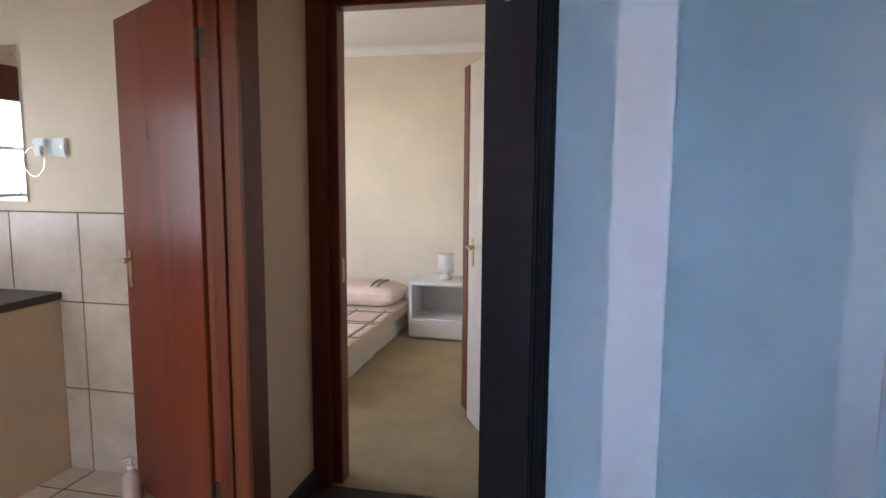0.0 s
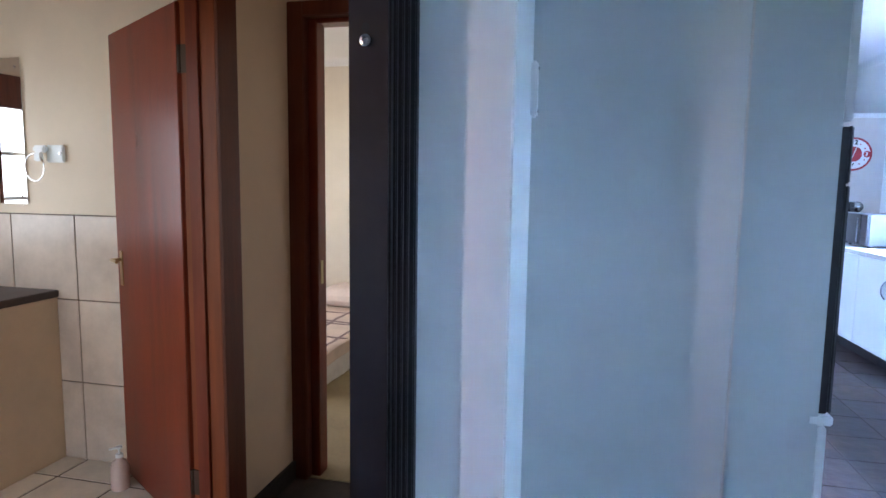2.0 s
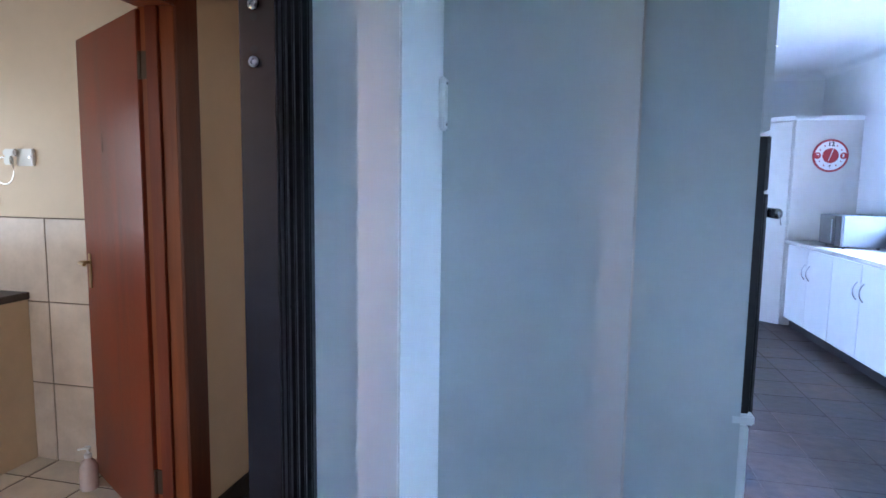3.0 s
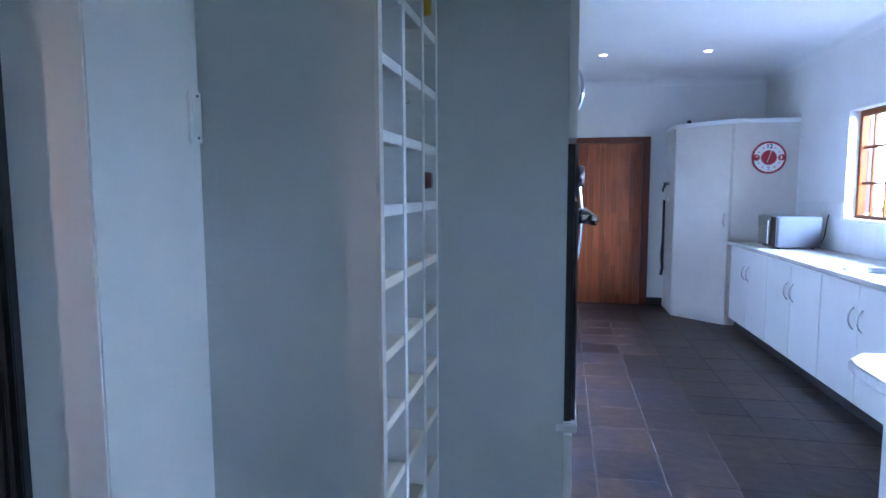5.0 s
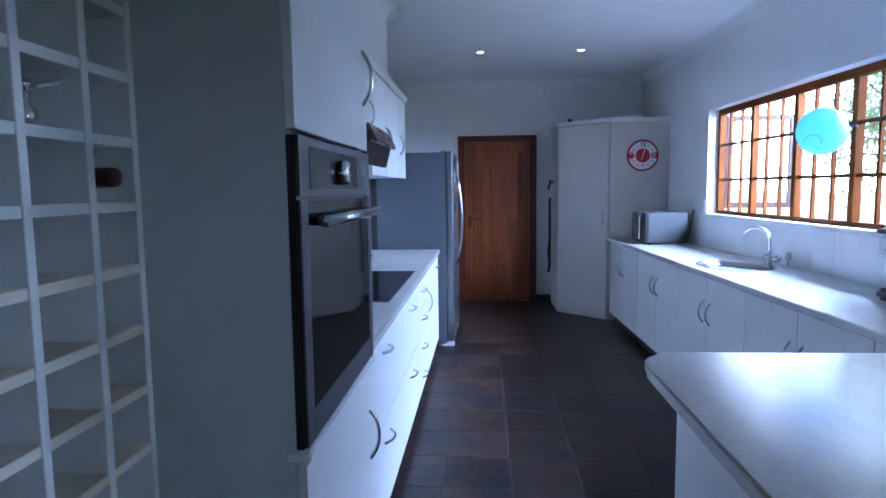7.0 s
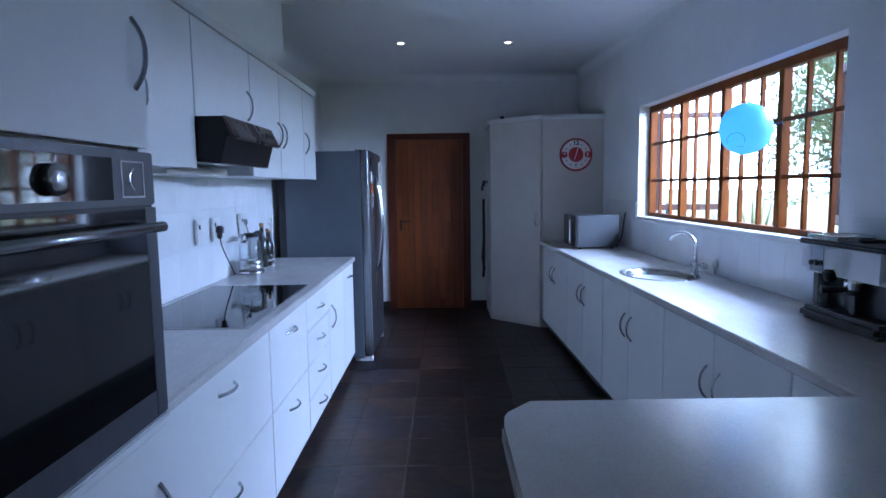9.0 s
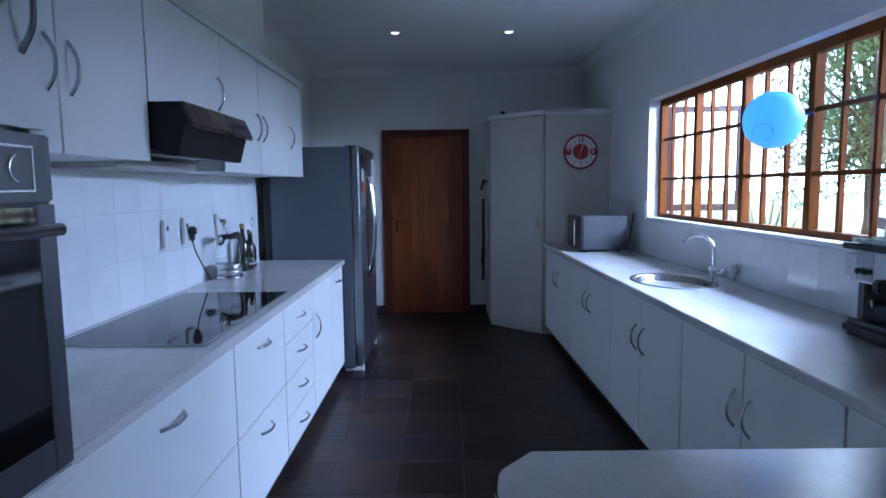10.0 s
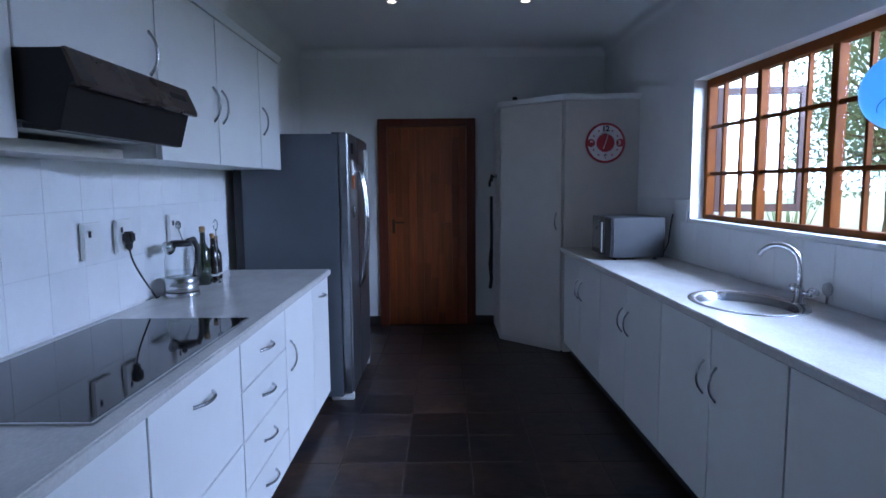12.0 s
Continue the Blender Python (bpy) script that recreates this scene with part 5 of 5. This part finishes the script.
# ---- garden ----
solid("ground", box(3.9, 400, -200, 210, -0.35, -0.2), GRASS, "green lawn paled for glare", "ground", kind="structure")
solid("pavement", box(3.95, 6.6, -2, 20, -0.21, -0.16), PAVE, "pale paving along the house", "pavement", kind="structure")


def leaves(bm, centre, radius, count, size, rng):
    for _ in range(count):
        while True:
            p = Vector((rng.uniform(-1, 1), rng.uniform(-1, 1), rng.uniform(-1, 1)))
            if 0.25 < p.length < 1:
                break
        c = Vector(centre) + Vector((p.x * radius[0], p.y * radius[1], p.z * radius[2]))
        q = Euler((rng.uniform(0, 6.3), rng.uniform(0, 6.3), rng.uniform(0, 6.3))).to_matrix()
        s = size * rng.uniform(0.6, 1.3)
        vs = [bm.verts.new(c + q @ Vector(v) * s) for v in ((-1, 0, 0), (0, -0.42, 0.1), (1, 0, 0), (0, 0.42, 0.1))]
        bm.faces.new(vs)


def tree(at, height, spread, seed, leaf_mat, label, size=0.11, clumps=26, per=210, low=0.15):
    rng = random.Random(seed)
    t = thing("tree", at, label, "tree")
    base = Vector(at)
    trunk = tube([base + Vector((rng.uniform(-.08, .08) * k, rng.uniform(-.08, .08) * k, height * 0.6 * k / 5)) for k in range(6)], [0.17 * (1 - 0.13 * k) for k in range(6)])
    crown = bmesh.new()
    for _ in range(clumps):
        a, r = rng.uniform(0, math.tau), spread * rng.uniform(0.15, 1.0) ** 0.6
        z = height * rng.uniform(low, 1.0)
        r *= 1.0 - 0.45 * max(0, z / height - 0.6) / 0.4
        c = base + Vector((r * math.cos(a), r * math.sin(a), z))
        merge_from = base + Vector((0, 0, height * rng.uniform(0.25, 0.55)))
        tube([merge_from, (merge_from + c) / 2 + Vector((0, 0, 0.2)), c], [0.05, 0.035, 0.012], trunk, 6)
        leaves(crown, c, (spread * 0.32, spread * 0.32, height * 0.12), per, size, rng)
    part("trunk", trunk, BARK, t, "brown trunk and limbs")
    part("crown", crown, leaf_mat, t, "loose leafy crown", kind="")


tree((12.4, 16.2, -0.2), 6.2, 2.0, 1, LEAF2, "tall grey-green garden tree on the lawn", 0.05, 44, 560, 0.26)
tree((11.6, 14.0, -0.2), 6.8, 2.6, 5, LEAF, "leafy green garden tree on the lawn", 0.05, 44, 560, 0.26)
tree((13.0, 11.2, -0.2), 7.0, 2.8, 2, LEAF, "leafy green garden tree on the lawn", 0.052, 46, 560, 0.26)
tree((11.8, 7.8, -0.2), 6.4, 2.5, 3, LEAF2, "tall grey-green garden tree on the lawn", 0.05, 44, 560, 0.26)
tree((17.5, 19.0, -0.2), 8.0, 3.2, 4, LEAF2, "tall grey-green garden tree on the lawn", 0.13, 34, 230)
# extra tree added out of view, shades the window bars from that side
tree((10.8, 4.6, -0.2), 6.6, 2.5, 8, LEAF, "leafy green garden tree on the lawn", 0.052, 42, 560, 0.26)
sh = thing("spiky_shrub", (7.3, 11.4, -0.2), "green spiky leaved garden shrub", "shrub")
rng = random.Random(7)
bm = bmesh.new()
for _ in range(90):
    a, e, ln = rng.uniform(0, math.tau), rng.uniform(0.5, 1.4), rng.uniform(1.0, 1.75)
    d = Vector((math.cos(a) * math.cos(e), math.sin(a) * math.cos(e), math.sin(e)))
    s = Vector((-math.sin(a), math.cos(a), 0)) * 0.03
    b0 = Vector((7.3, 11.4, -0.2))
    m_ = b0 + d * ln * 0.55
    tipp = b0 + d * ln + Vector((0, 0, -0.15))
    v = [bm.verts.new(q) for q in (b0 - s, b0 + s, m_ + s, m_ - s, tipp)]
    bm.faces.new((v[0], v[1], v[2], v[3])), bm.faces.new((v[3], v[2], v[4]))
part("fronds", bm, LEAF, sh)
car = thing("parked_car", (9.0, 15.6, -0.2), "blue-grey parked car in the garden drive", "car")
cb = [(-2.0, 0.3), (-2.05, 0.62), (-1.95, 0.82), (-1.15, 0.92), (-0.55, 1.42), (0.85, 1.45), (1.45, 0.98), (2.0, 0.86), (2.05, 0.4), (1.9, 0.3)]
part("body", sweep([(15.6 + y, z - 0.2) for y, z in cb], 0, 8.2, 9.8), CARPAINT, car)
part("windscreen", sweep([(15.6 + y, z - 0.2) for y, z in [(-1.08, 0.98), (-0.60, 1.36), (-0.58, 1.34), (-1.05, 0.96)]], 0, 8.3, 9.7), BLACKGLASS, car)
part("side_window", box(8.192, 8.21, 15.0, 16.6, 0.75, 1.18, 0.01), BLACKGLASS, car)
for y in (14.3, 16.9):
    for x in (8.15, 9.65):
        w = part("wheel", lathe([(0.3, 0.0), (0.31, 0.04), (0.31, 0.18), (0.3, 0.2)], (x, y, 0.11), 24, axis="x"), BLACK, car)
        part("rim", lathe([(0.18, -0.003), (0.17, -0.01), (0.03, -0.004)], (x, y, 0.11), 16, axis="x"), STEEL, w)
car.location = (6.0, 15.0, -0.16)
solid("backdrop", box(70, 70.2, -120, 200, -0.2, 90), SKYCARD, "bright hazy sky over the distance", "backdrop", kind="structure")

# ---- tiles, piece by piece ----
def tiles(prefix, material, parent, quads, depth, gap=0.003):
    cache = {}
    for (c, w, h, ax) in quads:
        key = (round(w, 3), round(h, 3), ax)
        if key not in cache:
            g = gap
            if ax == "z":
                b = box(-w / 2 + g, w / 2 - g, -h / 2 + g, h / 2 - g, 0, depth, 0.0016, seg=1)
            elif ax == "x":
                b = box(0, depth, -w / 2 + g, w / 2 - g, -h / 2 + g, h / 2 - g, 0.0014, seg=1)
            elif ax == "-x":
                b = box(-depth, 0, -w / 2 + g, w / 2 - g, -h / 2 + g, h / 2 - g, 0.0014, seg=1)
            else:
                b = box(-w / 2 + g, w / 2 - g, -depth, 0, -h / 2 + g, h / 2 - g, 0.0014, seg=1)
            me = bpy.data.meshes.new(prefix)
            b.to_mesh(me)
            b.free()
            me.materials.append(material)
            cache[key] = me
        ob = new(prefix, cache[key])
        ob.parent = parent
        ob.location = Vector(c) - parent.matrix_basis.translation


random.seed(9)
tf = thing("floor_tiles", (2.0, 4.5, -0.006), "dark brown-black slate floor tiles", "floor tiles", kind="structure")
q = []
for i in range(9):
    for j in range(21):
        x, y = 0.645 + 0.337 * i + 0.1685, 0.81 + 0.34 * j
        if y < FAR - 0.17:
            q.append(((x, y + 0.17, -0.006 + random.uniform(-0.0012, 0.0)), 0.337, 0.34, "z"))
tiles("tile", SLATE, tf, q, 0.006)
rest = bmesh.new()
for i in range(14):
    for j in range(15):
        x, y = -0.703 + 0.337 * i, 0.64 - 0.34 * j
        if y > -3.75 and x < 3.6:
            box(x + 0.003, x + 0.334, y - 0.167, y + 0.167, -0.0055, random.uniform(-0.0015, 0.0), bm=rest)
part("tile_field", rest, SLATE, tf, "more slate tiles", kind="stuff")
ts = thing("splashback", (WL, 4.0, 0.905), "white square splashback tiles with pale joints", "splashback", kind="structure")
part("bed", box(WL, WL + 0.010, 2.32, 5.80, 0.86, 1.60), WGROUT, ts)
q = []
for i in range(16):
    for j in range(3):
        y, z = 2.345 + 0.2235 * i, 0.907 + 0.2195 * (j + 0.5)
        if y + 0.11 < 5.75:
            q.append(((WL + 0.010, y, z), 0.2235, 0.2195, "x"))
q += [((WL + 0.010, 5.681, 0.907 + 0.2195 * (j + 0.5)), 0.19, 0.2195, "x") for j in range(3)]
tiles("tile", WTILE, ts, q, 0.003, 0.0006)
tw2 = thing("splashback", (WR, 4.0, 0.905), "white square tiles under the window", "splashback", kind="structure", frame_of=RIGHT)
part("bed", box(WR - 0.010, WR, 2.5, 6.9, 0.86, 1.168), WGROUT, tw2)
cache2 = {}
for i in range(20):
    for j, (z0, z1) in enumerate(((0.907, 1.168),)):
        y = 2.56 + 0.2235 * i
        if y + 0.11 > 6.9:
            continue
        if "t" not in cache2:
            b = box(-0.003, 0, -0.1112, 0.1112, 0.0, 0.2595, 0.0008, seg=1)
            me = bpy.data.meshes.new("tile")
            b.to_mesh(me), b.free()
            me.materials.append(WTILE)
            cache2["t"] = me
        ob = new("tile", cache2["t"])
        ob.parent = tw2
        ob.location = (-0.010, y - 4.0, 0.002)
me = bpy.data.meshes.new("tile")
b = box(-0.003, 0, -0.1112, 0.1112, 0.0, 0.146, 0.0008, seg=1)
b.to_mesh(me), b.free()
me.materials.append(WTILE)
for y in (2.56, 2.7835, 3.007, 3.2305, 6.06, 6.2835, 6.507, 6.7305):
    ob = new("tile", me)
    ob.parent = tw2
    ob.location = (-0.010, y - 4.0, 0.269)
part("bed", merge(box(WR - 0.010, WR, 2.45, 3.345, 1.168, 1.322), box(WR - 0.010, WR, 5.945, 6.85, 1.168, 1.322)), WGROUT, tw2)
bt = thing("bathroom_wall_tiles", (-1.7, BW, 0), "large beige bathroom wall tiles with brown joints", "wall tiles", kind="structure")
part("bed", box(-2.5, -0.87, BW - 0.006, BW, 0, 1.242), BGROUT, bt)
q = []
for i in range(6):
    for j in range(3):
        q.append(((-2.377 + 0.381 * i, BW - 0.006, 0.195 + 0.418 * j), 0.381, 0.418, "y"))
tiles("tile", BTILE, bt, [t for t in q if t[0][0] < -1.0], 0.006)
bf = thing("bathroom_floor_tiles", (-1.7, 1.8, 0.0), "cream bathroom floor tiles", "floor tiles", kind="structure")
q = []
for i in range(6):
    for j in range(8):
        q.append(((-1.63 + 0.335 * (i - 2), 2.168 + 0.335 - 0.335 * j, 0.0), 0.335, 0.335, "z"))
tiles("tile", FTILE, bf, [t for t in q if -2.4 < t[0][0] < -0.9 and t[0][1] < 2.4], 0.005, 0.006)
edge = [((x_, 2.43, 0.0), 0.335, 0.19, "z") for x_ in (-1.63 + 0.335 * (i - 2) for i in range(5)) if x_ < -0.9]
tiles("tile", FTILE, bf, edge, 0.005, 0.006)
